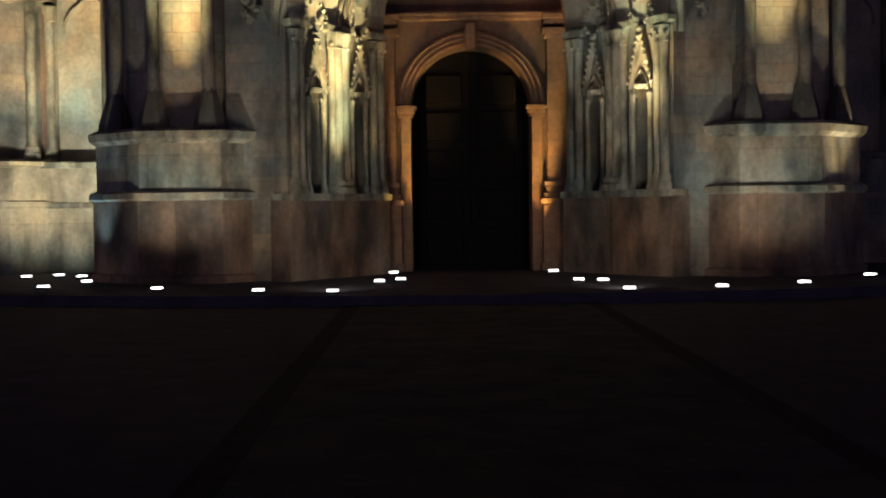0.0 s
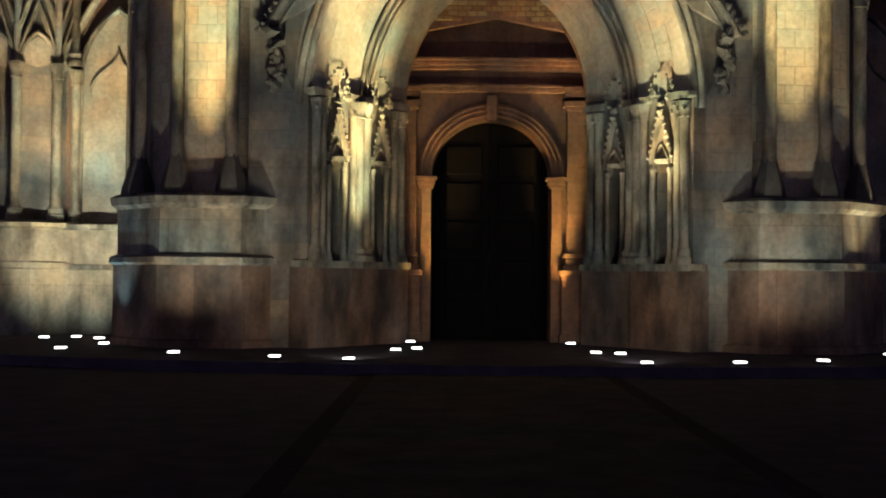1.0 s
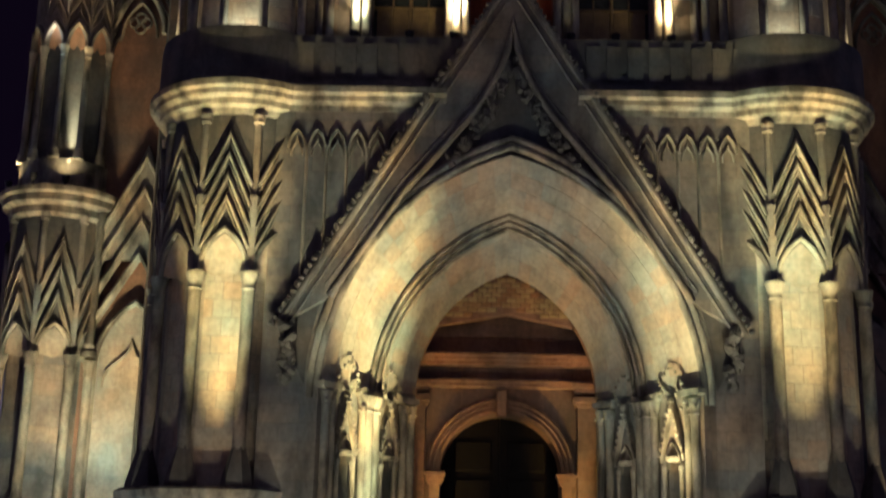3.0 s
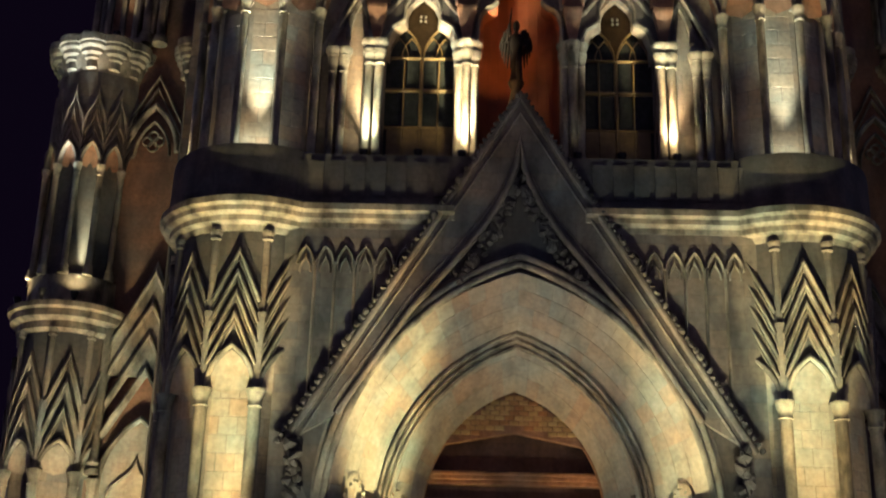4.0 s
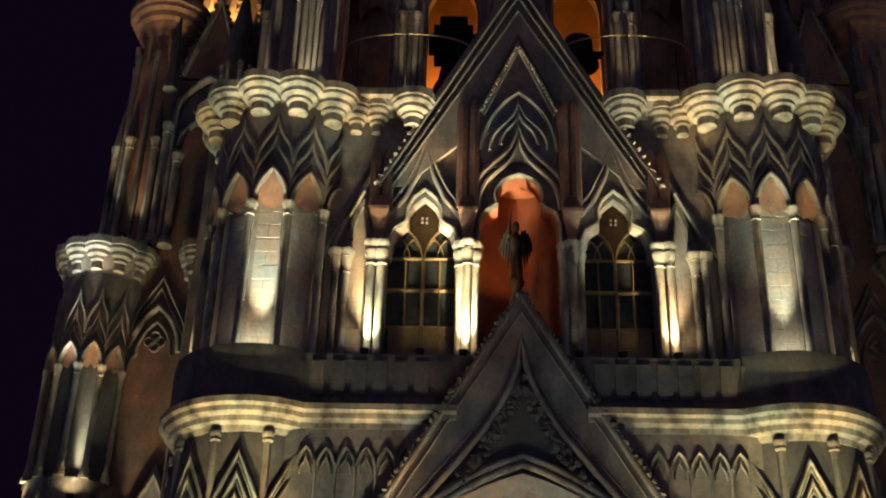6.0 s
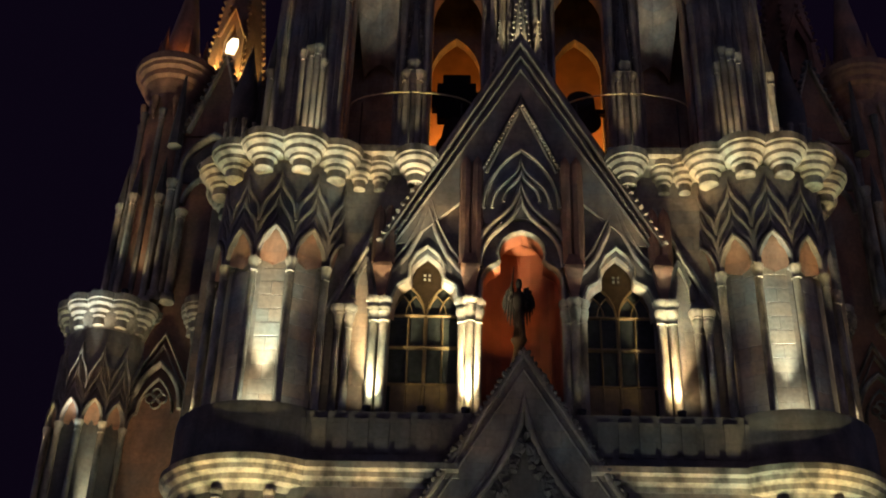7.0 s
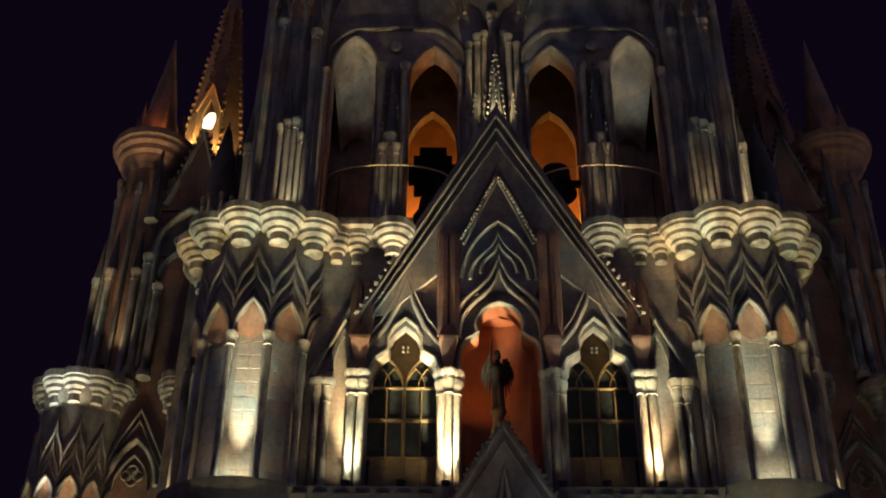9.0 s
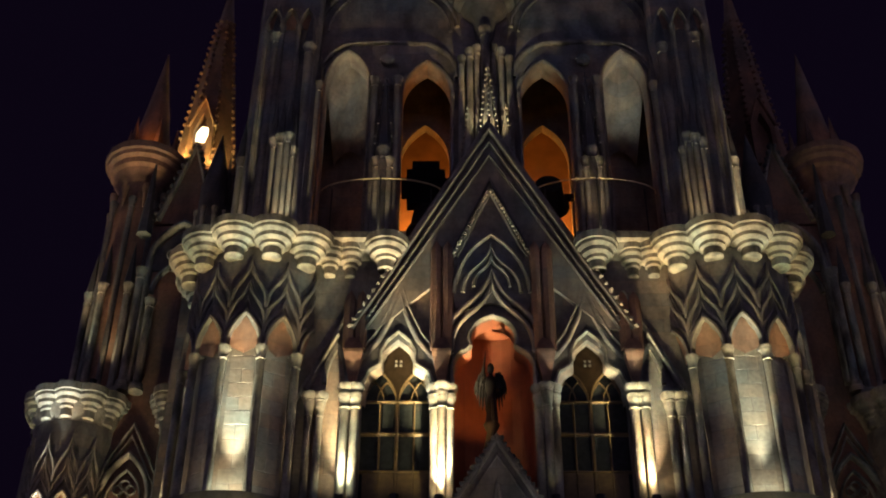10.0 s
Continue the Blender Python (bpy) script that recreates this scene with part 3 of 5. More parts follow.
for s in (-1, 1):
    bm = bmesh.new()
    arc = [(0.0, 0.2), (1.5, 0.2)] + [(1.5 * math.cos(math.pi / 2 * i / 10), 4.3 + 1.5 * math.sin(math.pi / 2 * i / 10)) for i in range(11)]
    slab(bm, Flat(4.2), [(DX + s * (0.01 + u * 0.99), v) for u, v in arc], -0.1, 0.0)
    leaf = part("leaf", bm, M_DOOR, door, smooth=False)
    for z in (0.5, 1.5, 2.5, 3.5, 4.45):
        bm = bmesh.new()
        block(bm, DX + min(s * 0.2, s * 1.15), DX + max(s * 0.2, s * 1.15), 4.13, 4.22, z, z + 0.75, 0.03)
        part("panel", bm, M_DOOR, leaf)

# blind arcade of the flat wall beside the gable
for s in (-1, 1):
    bm = bmesh.new()
    for i in range(8):
        u = s * (1.75 + i * 0.47)
        gz = 15.95 - abs(u) * 8.75 / GW
        if 11.7 > gz - 1.5:
            lo = max(gz + 0.15, 7.0)
            if lo < 11.2:
                sweep(bm, W0, [(u - s * 0.235, lo), (u - s * 0.235, 11.55)], 0.07, 0.10)
        if gz < 12.2 + 1.5:
            sweep(bm, W0, pointed(0.2, 11.5, 11.95, 4, u), 0.06, 0.10)
            sweep(bm, W0, ogee(0.13, 11.3, 11.75, 4, u), 0.04, 0.07)
    tagged(mesh_object("blind_arcade", bm, M_TRIM, None), "shallow blind arcade of pointed arches under the cornice", "arcade", "blind arcades")

CORNICE = [(0.0, 12.15), (0.16, 12.22), (0.2, 12.36), (0.34, 12.42), (0.36, 12.55), (0.50, 12.62), (0.52, 12.74), (0.62, 12.80), (0.62, 12.95), (0.0, 12.98)]


def straight(bm, profile, x0, x1, y):
    a = [bm.verts.new((x0, y - d, z)) for d, z in profile]
    b = [bm.verts.new((x1, y - d, z)) for d, z in profile]
    for i in range(len(profile)):
        j = (i + 1) % len(profile)
        bm.faces.new((a[i], b[i], b[j], a[j]))
    bm.faces.new(a[::-1])
    bm.faces.new(b)


for s in (-1, 1):
    balcony = thing("balcony", "stone cornice with dark solid parapet", "balcony", "balconies")
    bm = bmesh.new()
    straight(bm, CORNICE, min(s * 1.55, s * 5.7), max(s * 1.55, s * 5.7), 0.05)
    part("cornice", bm, M_TRIM, balcony, "pale moulded cornice", smooth=False)
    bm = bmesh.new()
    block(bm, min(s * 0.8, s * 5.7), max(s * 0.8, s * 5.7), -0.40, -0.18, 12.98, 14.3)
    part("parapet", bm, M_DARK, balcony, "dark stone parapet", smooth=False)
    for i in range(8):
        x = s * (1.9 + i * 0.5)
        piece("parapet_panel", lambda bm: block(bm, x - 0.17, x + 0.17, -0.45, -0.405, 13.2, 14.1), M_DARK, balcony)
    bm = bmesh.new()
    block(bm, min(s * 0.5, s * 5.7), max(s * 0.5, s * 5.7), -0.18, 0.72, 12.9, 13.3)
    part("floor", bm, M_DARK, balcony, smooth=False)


# ---------- round corner turrets ----------


def round_stage(owner, cx, cy, r, z0, cap, apex, top, shafts=True, mat=M_ROUND, layers=3, sides=10, sharp=True, rib=0.1, ashlar=False, shift=0.0, recess=0.10, thick=0.115):
    step = 360 / sides
    half = r * radians(step) / 2
    bm = bmesh.new()
    k = (r - recess) / math.cos(radians(step / 2))
    lathe(bm, [(k, z0), (k, top)], (cx, cy, 0), sides, -90 + step * (0.5 + shift), 270 + step * (0.5 + shift))
    part("drum", bm, mat, owner, "many-sided wall of coursed ashlar", smooth=False)
    w = Round(cx, cy, r)
    for k in range(sides):
        bm = bmesh.new()
        u0 = 2 * half * (k + shift) - math.pi * r
        arch = pointed(half * 0.80, cap, apex, 8, u0)
        m = len(arch)
        outer = [(u0 - half, cap), (u0 - half, cap + (apex - cap) * 0.5)] + [(u0 - half + 2 * half * i / (m - 5), top) for i in range(m - 4)] + [(u0 + half, cap + (apex - cap) * 0.5), (u0 + half, cap)]
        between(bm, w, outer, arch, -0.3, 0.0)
        # dark heads paint in the shade that grazing uplight leaves between chevrons
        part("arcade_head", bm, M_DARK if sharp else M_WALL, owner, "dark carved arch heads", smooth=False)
    for k in range(sides):
        u0 = 2 * half * (k + shift) - math.pi * r
        a = 360 * (k + shift) / sides - 180
        if abs(a) > 120:
            continue
        bm = bmesh.new()
        hood = pointed(half * 0.80, cap, apex, 8, u0)
        for i in range(8):
            (ua, va), (ub, vb) = hood[i], hood[i + 1]
            q = [w.at(ua, va, 0.0), w.at(2 * u0 - ua, va, 0.0), w.at(2 * u0 - ub, vb, 0.0), w.at(ub, vb, 0.0)]
            mid_a, mid_b = w.at(u0, va - 0.1, -0.2 + 0.2 * i / 8), w.at(u0, vb - 0.1, -0.2 + 0.2 * (i + 1) / 8)
            for tri in ((q[0], mid_a, mid_b, q[3]), (mid_a, q[1], q[2], mid_b)):
                vs = [bm.verts.new(c) for c in tri]
                bm.faces.new(vs)
        bmesh.ops.remove_doubles(bm, verts=bm.verts, dist=0.001)
        part("niche_head", bm, M_SOFFIT if sharp else M_PINK, owner, "hollow pale stone arch head")
        piece("arch_mould", lambda bm: sweep(bm, w, pointed(half * 0.9, cap - 0.02, apex + 0.12, 8, u0), 0.12, 0.10 if sharp else 0.13), M_TRIM if sharp else M_WALL, owner)
        span = top - apex
        for i in range(layers):
            hi = min(apex + span * (0.30 + 0.70 * i / layers), top - 0.02)
            lo = max(hi - span * 0.42, cap + 0.3)
            if sharp:
                piece("chevron", lambda bm: sweep(bm, w, chevron(half * 0.88, lo, hi, u0), rib, 0.13), M_TRIM, owner)
                piece("chevron", lambda bm: sweep(bm, w, chevron(half * 0.88, lo - 0.2, hi - 0.2, u0), rib * 0.55, 0.07), M_TRIM, owner)
            else:
                hi = apex + 0.62 + (top - apex - 0.5) * i / layers
                lo = hi - min(1.5, hi - cap - 0.25)
                piece("ogee", lambda bm: sweep(bm, w, ogee(half * 0.99, lo, hi, 6, u0), rib, 0.07), M_WALL, owner)
                piece("ogee", lambda bm: sweep(bm, w, peak(half * 0.80, lo + 0.2, hi - 0.28, u0), rib * 0.6, 0.04), M_WALL, owner)
        if ashlar and abs(a) <= 40:
            fw = 2 * (r - recess) * math.tan(radians(step / 2))
            n = Vector((math.sin(radians(a)), -math.cos(radians(a)), 0))
            face = Flat(cy + n.y * (r - recess), cx + n.x * (r - recess), a)
            blocks("ashlar_block", face, -fw / 2 + 0.1, fw / 2 - 0.1, z0 + 0.05, cap + 0.25, 0.40, 0.48, M_BLOCK, owner, 0.005, 0.006)
    for k in range(sides):
        u = 2 * half * (k + 0.5 + shift) - math.pi * r
        if abs(u / r) > radians(125):
            continue
        p = w.at(u, 0, 0.03)
        bm = bmesh.new()
        if shafts:
            shaft(bm, (p.x, p.y), z0, cap, thick)
        else:
            lathe(bm, [(0.03, -0.42), (0.10, -0.34), (0.12, -0.28), (0.09, -0.25), (0.14, -0.14), (0.17, -0.10), (0.14, -0.07), (0.20, 0.0), (0.20, 0.06)], (p.x, p.y, cap), 12)
        part("colonnette", bm, M_TRIM, owner)
        if not sharp:
            continue
        bm = bmesh.new()
        mid = cap + (top - cap) * 0.45
        lathe(bm, [(0.07, 0), (0.10, 0.05), (0.10, mid - cap - 0.1), (0.13, mid - cap), (0.13, mid - cap + 0.1), (0.085, mid - cap + 0.15), (0.085, top - cap - 0.24), (0.14, top - cap - 0.2), (0.12, top - cap - 0.12), (0.15, top - cap - 0.08), (0.15, top - cap)], (p.x, p.y, cap), 8)
        part("rib", bm, M_WALL, owner)


def octagon(bm, profile, cx, cy, turn=22.5, n=8):
    lathe(bm, profile, (cx, cy, 0), n, turn, turn + 360)


def lobe(bm, x, y, z, r):
    """A half-round corbel: a broad moulded cup over a short pendant."""
    lathe(bm, [(r * 0.34, -0.92), (r * 0.42, -0.90), (r * 0.42, -0.66), (r * 0.56, -0.62), (r * 0.57, -0.52), (r * 0.80, -0.46), (r * 0.82, -0.34),
               (r * 1.02, -0.27), (r * 1.04, -0.20), (r * 1.00, -0.17), (r * 1.12, -0.14), (r * 1.14, 0.08), (0.01, 0.10)], (x, y, z), 24)


for s in (-1, 1):
    t = thing("corner_turret", "round stone corner turret with chevron tracery and lobed cornices", "turret", "corner turrets")
    cx = s * CX
    bm = bmesh.new()
    octagon(bm, [(2.5, 0.2), (2.5, 0.35), (2.42, 0.4), (2.42, 2.02)], cx, CY1)
    part("plinth", bm, M_BASE, t, "stained octagonal plinth", smooth=False)
    bm = bmesh.new()
    octagon(bm, [(2.40, 2.0), (2.52, 2.06), (2.50, 2.18), (2.36, 2.24)], cx, CY1)
    part("string_course", bm, M_TRIM, t, smooth=False)
    bm = bmesh.new()
    octagon(bm, [(2.33, 2.2), (2.33, 3.3)], cx, CY1)
    part("pedestal", bm, M_PED, t, "pale stained octagonal pedestal", smooth=False)
    bm = bmesh.new()
    octagon(bm, [(2.33, 3.26), (2.48, 3.36), (2.52, 3.52), (2.36, 3.60), (2.0, 3.62)], cx, CY1)
    part("pedestal_cap", bm, M_TRIM, t, smooth=False)
    for k in range(10):
        a = radians(36 * k + 18 - 90)
        p = (cx + 1.98 * math.cos(a), CY1 + 1.98 * math.sin(a))
        # feet take dark stone to paint the shade above the pedestal cap
        piece("column_foot", lambda bm: lathe(bm, [(0.36, 0), (0.34, 0.2), (0.18, 0.75), (0.14, 0.9)], (p[0], p[1], 3.6), 6), M_DARK, t, label="dark sloping column foot")
    round_stage(t, cx, CY1, 1.95, 3.6, 8.4, 9.3, 12.2, layers=4, ashlar=True, recess=0.30, thick=0.15)
    bm = bmesh.new()
    lathe(bm, [(1.8 + d, z) for d, z in CORNICE], (cx, CY1, 0), 48)
    part("cornice", bm, M_TRIM, t, "pale moulded ring cornice")
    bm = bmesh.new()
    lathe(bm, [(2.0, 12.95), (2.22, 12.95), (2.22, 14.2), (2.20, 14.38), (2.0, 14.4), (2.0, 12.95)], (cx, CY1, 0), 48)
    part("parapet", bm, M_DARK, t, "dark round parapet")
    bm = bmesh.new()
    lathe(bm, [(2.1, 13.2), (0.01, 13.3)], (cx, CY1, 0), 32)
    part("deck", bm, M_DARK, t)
    round_stage(t, cx, CY2, 1.87, 13.3, 18.75, 19.65, 21.9, layers=3, sharp=False, rib=0.12, ashlar=True, recess=0.28, thick=0.11, sides=12)
    for k in range(12):
        a = radians(30 * (k + 0.5) - 90)
        piece("corbel", lambda bm: lobe(bm, cx + 2.0 * math.cos(a), CY2 + 2.0 * math.sin(a), 22.42, 0.64), M_TRIM, t, False, "pale half-round corbel")
    bm = bmesh.new()
    lathe(bm, [(1.7, 21.6), (1.80, 21.8), (1.80, 22.3), (2.2, 22.5), (2.2, 22.72), (0.01, 22.75)], (cx, CY2, 0), 40)
    part("lobed_cornice", bm, M_TRIM, t, "lobed pale cornice of half-round corbels")

# ---------- window stage ----------
W1 = Flat(0.75)
WX, WH = 2.54, 0.94
HEAD = 19.5


def moved(line, dx):
    return [(u + dx, v) for u, v in line]


WARCH = pointed(WH, 17.55, HEAD, 9)
NICHE = [(-1.05, 13.0), (-1.05, 18.55)] + [(-0.63 - 0.42 * math.cos(radians(a)), 18.55 + 0.55 * math.sin(radians(a))) for a in (20, 40, 60, 80)]
NICHE += [(-0.62 * math.cos(radians(a)), 19.45 + 0.68 * math.sin(radians(a))) for a in (-20, 0, 20, 40, 60, 80)] + [(0.0, 20.16)]
NICHE = NICHE + [(-u, v) for u, v in NICHE[-2::-1]]
bm = bmesh.new()
outline = [(-5.6, 13.0), (-WX - WH, 13.0)] + moved(WARCH, -WX) + [(-WX + WH, 13.0)] + NICHE + [(WX - WH, 13.0)] + moved(WARCH, WX) + [(WX + WH, 13.0), (5.6, 13.0), (5.6, 22.6), (-5.6, 22.6)]
slab(bm, W1, outline, -0.5, 0.0)
structure("wall_upper", bm, M_WALL, "grey-pink ashlar wall of the window stage", "wall")

bm = bmesh.new()
half = [(0.95 * math.sin(radians(a)), 0.9 * math.cos(radians(a))) for a in range(-90, 91, 15)]
for i in range(len(half) - 1):
    (x0, y0), (x1, y1) = half[i], half[i + 1]
    f = [bm.verts.new(p) for p in ((x0 * 1.12, 1.2 + y0, 13.0), (x1 * 1.12, 1.2 + y1, 13.0), (x1 * 1.12, 1.2 + y1, 20.6), (x0 * 1.12, 1.2 + y0, 20.6))]
    bm.faces.new(f)
loft(bm, [(u * 0.985, v - 0.015) for u, v in NICHE], 0.77, [(u * 0.985, v - 0.015) for u, v in NICHE], 1.26)
block(bm, -1.3, 1.3, 1.2, 2.4, 20.3, 20.7)
structure("niche", bm, M_NICHE, "deep niche with orange-red plaster behind the statue", "niche", True)


def window(name, x):
    wdw = thing(name, "tall pointed church window with ochre wooden glazing bars", "window", kind="structure", at=(x, 0, 0))
    w = Flat(1.15)
    bm = bmesh.new()
    slab(bm, w, [(-WH, 14.2)] + pointed(WH, 17.55, HEAD, 9) + [(WH, 14.2)], -0.06, -0.02)
    part("pane", bm, M_GLASS, wdw, "dark reflective glass", smooth=False)
    for u in (-0.45, 0.0, 0.45):
        bm = bmesh.new()
        sweep(bm, w, [(u, 14.2), (u, 17.8)], 0.05 if u else 0.10, 0.06)
        part("mullion", bm, M_WOOD, wdw, smooth=False)
    for v, k in ((15.78, 0.07), (16.85, 0.10), (17.80, 0.07)):
        bm = bmesh.new()
        sweep(bm, w, [(-WH, v), (WH, v)], k, 0.07)
        part("transom", bm, M_WOOD, wdw, smooth=False)
    for u in (-0.45, 0.45):
        bm = bmesh.new()
        block(bm, u - 0.40, u + 0.40, 1.11, 1.17, 14.2, 15.75, 0.01)
        part("lower_panel", bm, M_WOOD, wdw, "ochre wooden panel")
        bm = bmesh.new()
        sweep(bm, w, pointed(0.42, 17.8, 18.68, 8, u), 0.05, 0.06)
        for e in (-0.16, 0.16):
            sweep(bm, w, pointed(0.25, 17.8, 18.4, 6, u + e), 0.03, 0.04)
        part("tracery", bm, M_WOOD, wdw, smooth=False)
    f = Flat(0.75)
    tre = [(-1.0, 17.55), (-0.97, 18.1), (-0.80, 18.5), (-0.50, 18.68), (-0.46, 18.78), (-0.47, 19.1), (-0.32, 19.45), (0.0, 19.75)]
    tre = tre + [(-u, v) for u, v in tre[-2::-1]]
    inn = [(u * 0.84, 17.55 + (v - 17.55) * 0.88) for u, v in tre]
    lancets = pointed(0.42, 17.7, 18.72, 8, -0.44) + pointed(0.42, 17.7, 18.72, 8, 0.44)
    bm = bmesh.new()
    between(bm, Flat(1.10), [tuple(q) for q in along([(u * 1.06, v + 0.05) for u, v in tre], 40)], [tuple(q) for q in along(lancets, 40)], -0.05, 0.0)
    part("spandrel", bm, M_BROWN, wdw, "dark brown carved wooden spandrel", smooth=False)
    bm = bmesh.new()
    for k in range(4):
        a = radians(45 + 90 * k)
        block(bm, math.cos(a) * 0.09 - 0.03, math.cos(a) * 0.09 + 0.03, 1.06, 1.095, 18.95 + math.sin(a) * 0.09 - 0.03, 18.95 + math.sin(a) * 0.09 + 0.03)
    part("cross_opening", bm, M_TRIM, wdw, smooth=False)
    bm = bmesh.new()
    loft(bm, tre, 0.66, inn, 0.99)
    part("arch_splay", bm, M_SOFFIT, wdw, "pale trefoil arch splay", smooth=False)
    piece("arch_rim", lambda bm: sweep(bm, f, tre, 0.10, 0.12), M_TRIM, wdw)
    piece("hood_fill", lambda bm: between(bm, f, [(-1.26, 17.6)] + [(-1.2, 18.4), (-1.1, 18.9), (-0.85, 19.4), (-0.65, 19.8), (-0.48, 20.1), (-0.27, 20.4), (0.0, 20.9), (0.27, 20.4), (0.48, 20.1), (0.65, 19.8), (0.85, 19.4), (1.1, 18.9), (1.2, 18.4)] + [(1.26, 17.6)], tre, 0.0, 0.08), M_DARK, wdw)
    bm = bmesh.new()
    for half, low, high, e in ((1.20, 18.7, 20.95, 0.17), (1.40, 18.8, 21.4, 0.09)):
        sweep(bm, f, peak(half, low, high), e, 0.15)
    part("hood", bm, M_WALL, wdw, "ogee hood mouldings", smooth=False)
    return wdw


window("window_1", -WX)
window("window_2", WX)

# clustered columns with lobed capitals between the windows
for x, r, z1 in ((-1.36, 0.12, 17.68), (1.36, 0.12, 17.68), (-3.74, 0.12, 17.68), (3.74, 0.12, 17.68), (-4.66, 0.10, 17.42), (4.66, 0.10, 17.42)):
    pier = thing("clustered_column", "cluster of three slim stone shafts with lobed capitals", "column", "clustered columns")
    for dx, dy in (((-0.20, 0.60), (0.0, 0.48), (0.20, 0.60)) if abs(x) < 2 else ((-0.14, 0.54), (0.14, 0.54))):
        bm = bmesh.new()
        shaft(bm, (x + dx, dy), 13.3, z1, r, 12)
        part("shaft", bm, M_TRIM, pier)
    bm = bmesh.new()
    for dx, dy in (((-0.20, 0.60), (0.0, 0.46), (0.20, 0.60)) if abs(x) < 2 else ((-0.14, 0.54), (0.14, 0.54))):
        lathe(bm, [(0.13, 0), (0.17, 0.05), (0.155, 0.09), (0.215, 0.18), (0.215, 0.28), (0.01, 0.29)], (x + dx, dy, z1), 12)
    part("abacus", bm, M_TRIM, pier)

# flat buttresses with pointed pink feet above the columns
for x in (-1.38, 1.38, -3.72, 3.72):
    b = thing("wall_shaft", "flat stone wall shaft on a pointed pink corbel", "buttress", "wall shafts")
    bm = bmesh.new()
    h = 22.3 if abs(x) < 2 else 20.6
    for dx in (-0.16, 0.16):
        lathe(bm, [(0.16, 19.1), (0.17, h), (0.12, h + 0.2), (0.01, h + 0.4)], (x + dx, 0.62, 0), 8)
    part("shaft", bm, M_PINK, b)
    bm = bmesh.new()
    lathe(bm, [(0.09, 18.0), (0.13, 18.1), (0.36, 18.9), (0.36, 19.0), (0.18, 19.4)], (x, 0.62, 0), 4, 45, 405)
    part("corbel", bm, M_PINK, b, "pointed pink stone corbel", smooth=False)

# narrow side arches beside the windows
for s in (-1, 1):
    bm = bmesh.new()
    between(bm, W1, pointed(0.36, 18.1, 19.35, 6, s * 4.17), pointed(0.24, 18.1, 19.1, 6, s * 4.17), 0.0, 0.14)
    sweep(bm, W1, [(s * 4.95, 17.9), (s * 4.17, 19.6)] if s < 0 else [(4.17, 19.6), (4.95, 17.9)], 0.12, 0.2)
    sweep(bm, W1, [(s * 5.2, 17.6), (s * 3.6, 21.0)] if s < 0 else [(3.6, 21.0), (5.2, 17.6)], 0.14, 0.14)
    tagged(mesh_object("side_arch", bm, M_TRIM, None), "narrow pointed blind arch with raking moulding", "arch", "side arches")

# ---------- upper gable ----------
gable = thing("upper_gable", "steep dark stone gable with beaded mouldings and nested ogee arches", "gable")
bm = bmesh.new()
slab(bm, Flat(0.75), [(-3.85, 19.7), (-3.1, 19.75), (-1.2, 21.6), (-1.0, 20.4), (0, 20.6), (1.0, 20.4), (1.2, 21.6), (3.1, 19.75), (3.85, 19.7), (0.0, 27.05)], 0.0, 0.14)
part("field", bm, M_WALL, gable, smooth=False)
for off, w_, d in ((0.0, 0.20, 0.16), (0.16, 0.06, 0.20), (0.42, 0.08, 0.12), (0.72, 0.06, 0.10)):
    piece("raking_mould", lambda bm: sweep(bm, Flat(0.61), chevron(3.85 - off * 0.55, 19.7, 27.05 - off * 1.7), w_, d), M_WALL if off == 0 else M_DARK, gable)
knobs("bead", [((s * 3.5 * (1 - i / 44), 0.52, 19.85 + 6.5 * i / 44), 0.045) for s in (-1, 1) for i in range(44)], M_DARK, gable)
for hw, lo, hi in ((1.15, 22.1, 24.9), (0.98, 22.1, 24.45)):
    piece("inner_gable_mould", lambda bm: sweep(bm, Flat(0.61), chevron(hw, lo, hi), 0.09, 0.10), M_DARK, gable)
for hw, lo, hi, w_ in ((1.05, 20.9, 22.9, 0.13), (0.80, 20.9, 22.5, 0.12), (1.30, 19.0, 21.75, 0.17), (1.10, 19.0, 21.3, 0.12), (0.50, 21.1, 22.15, 0.10)):
    piece("ogee_mould", lambda bm: sweep(bm, Flat(0.61), pointed(hw, lo, hi, 8) if w_ == 0.13 and hi > 22 else ogee(hw, lo, hi, 7), w_, 0.10), M_WALL, gable)
knobs("bead", [((s * 1.02 * (1 - i / 18), 0.5, 22.25 + 2.3 * i / 18), 0.05) for s in (-1, 1) for i in range(18)]
      + [((s * (3.86 - 0.12 * i), 0.42, 19.75 + 0.23 * i), 0.07) for s in (-1, 1) for i in range(10)], M_WALL, gable)
bm = bmesh.new()
sweep(bm, Flat(0.70), [(x * 1.04, v + 0.04) for x, v in NICHE], 0.11, 0.14)
part("niche_rim", bm, M_TRIM, gable, "pale niche rim", smooth=False)

for s in (-1, 1):
    c = thing("lobed_cornice", "pale lobed cornice on half-round corbels", "cornice", "lobed cornices")
    for x, y, r in ((2.95, 0.50, 0.56), (3.95, 0.72, 0.38), (4.52, 0.66, 0.40)):
        bm = bmesh.new()
        lobe(bm, s * x, y, 22.5 if r > 0.5 else 22.42, r)
        part("corbel", bm, M_TRIM, c, smooth=False)
    bm = bmesh.new()
    straight(bm, [(0.0, 22.1), (0.35, 22.25), (0.42, 22.45), (0.58, 22.5), (0.58, 22.72), (0.0, 22.75)], min(s * 2.4, s * 5.4), max(s * 2.4, s * 5.4), 0.75)
    part("ledge", bm, M_TRIM, c, smooth=False)

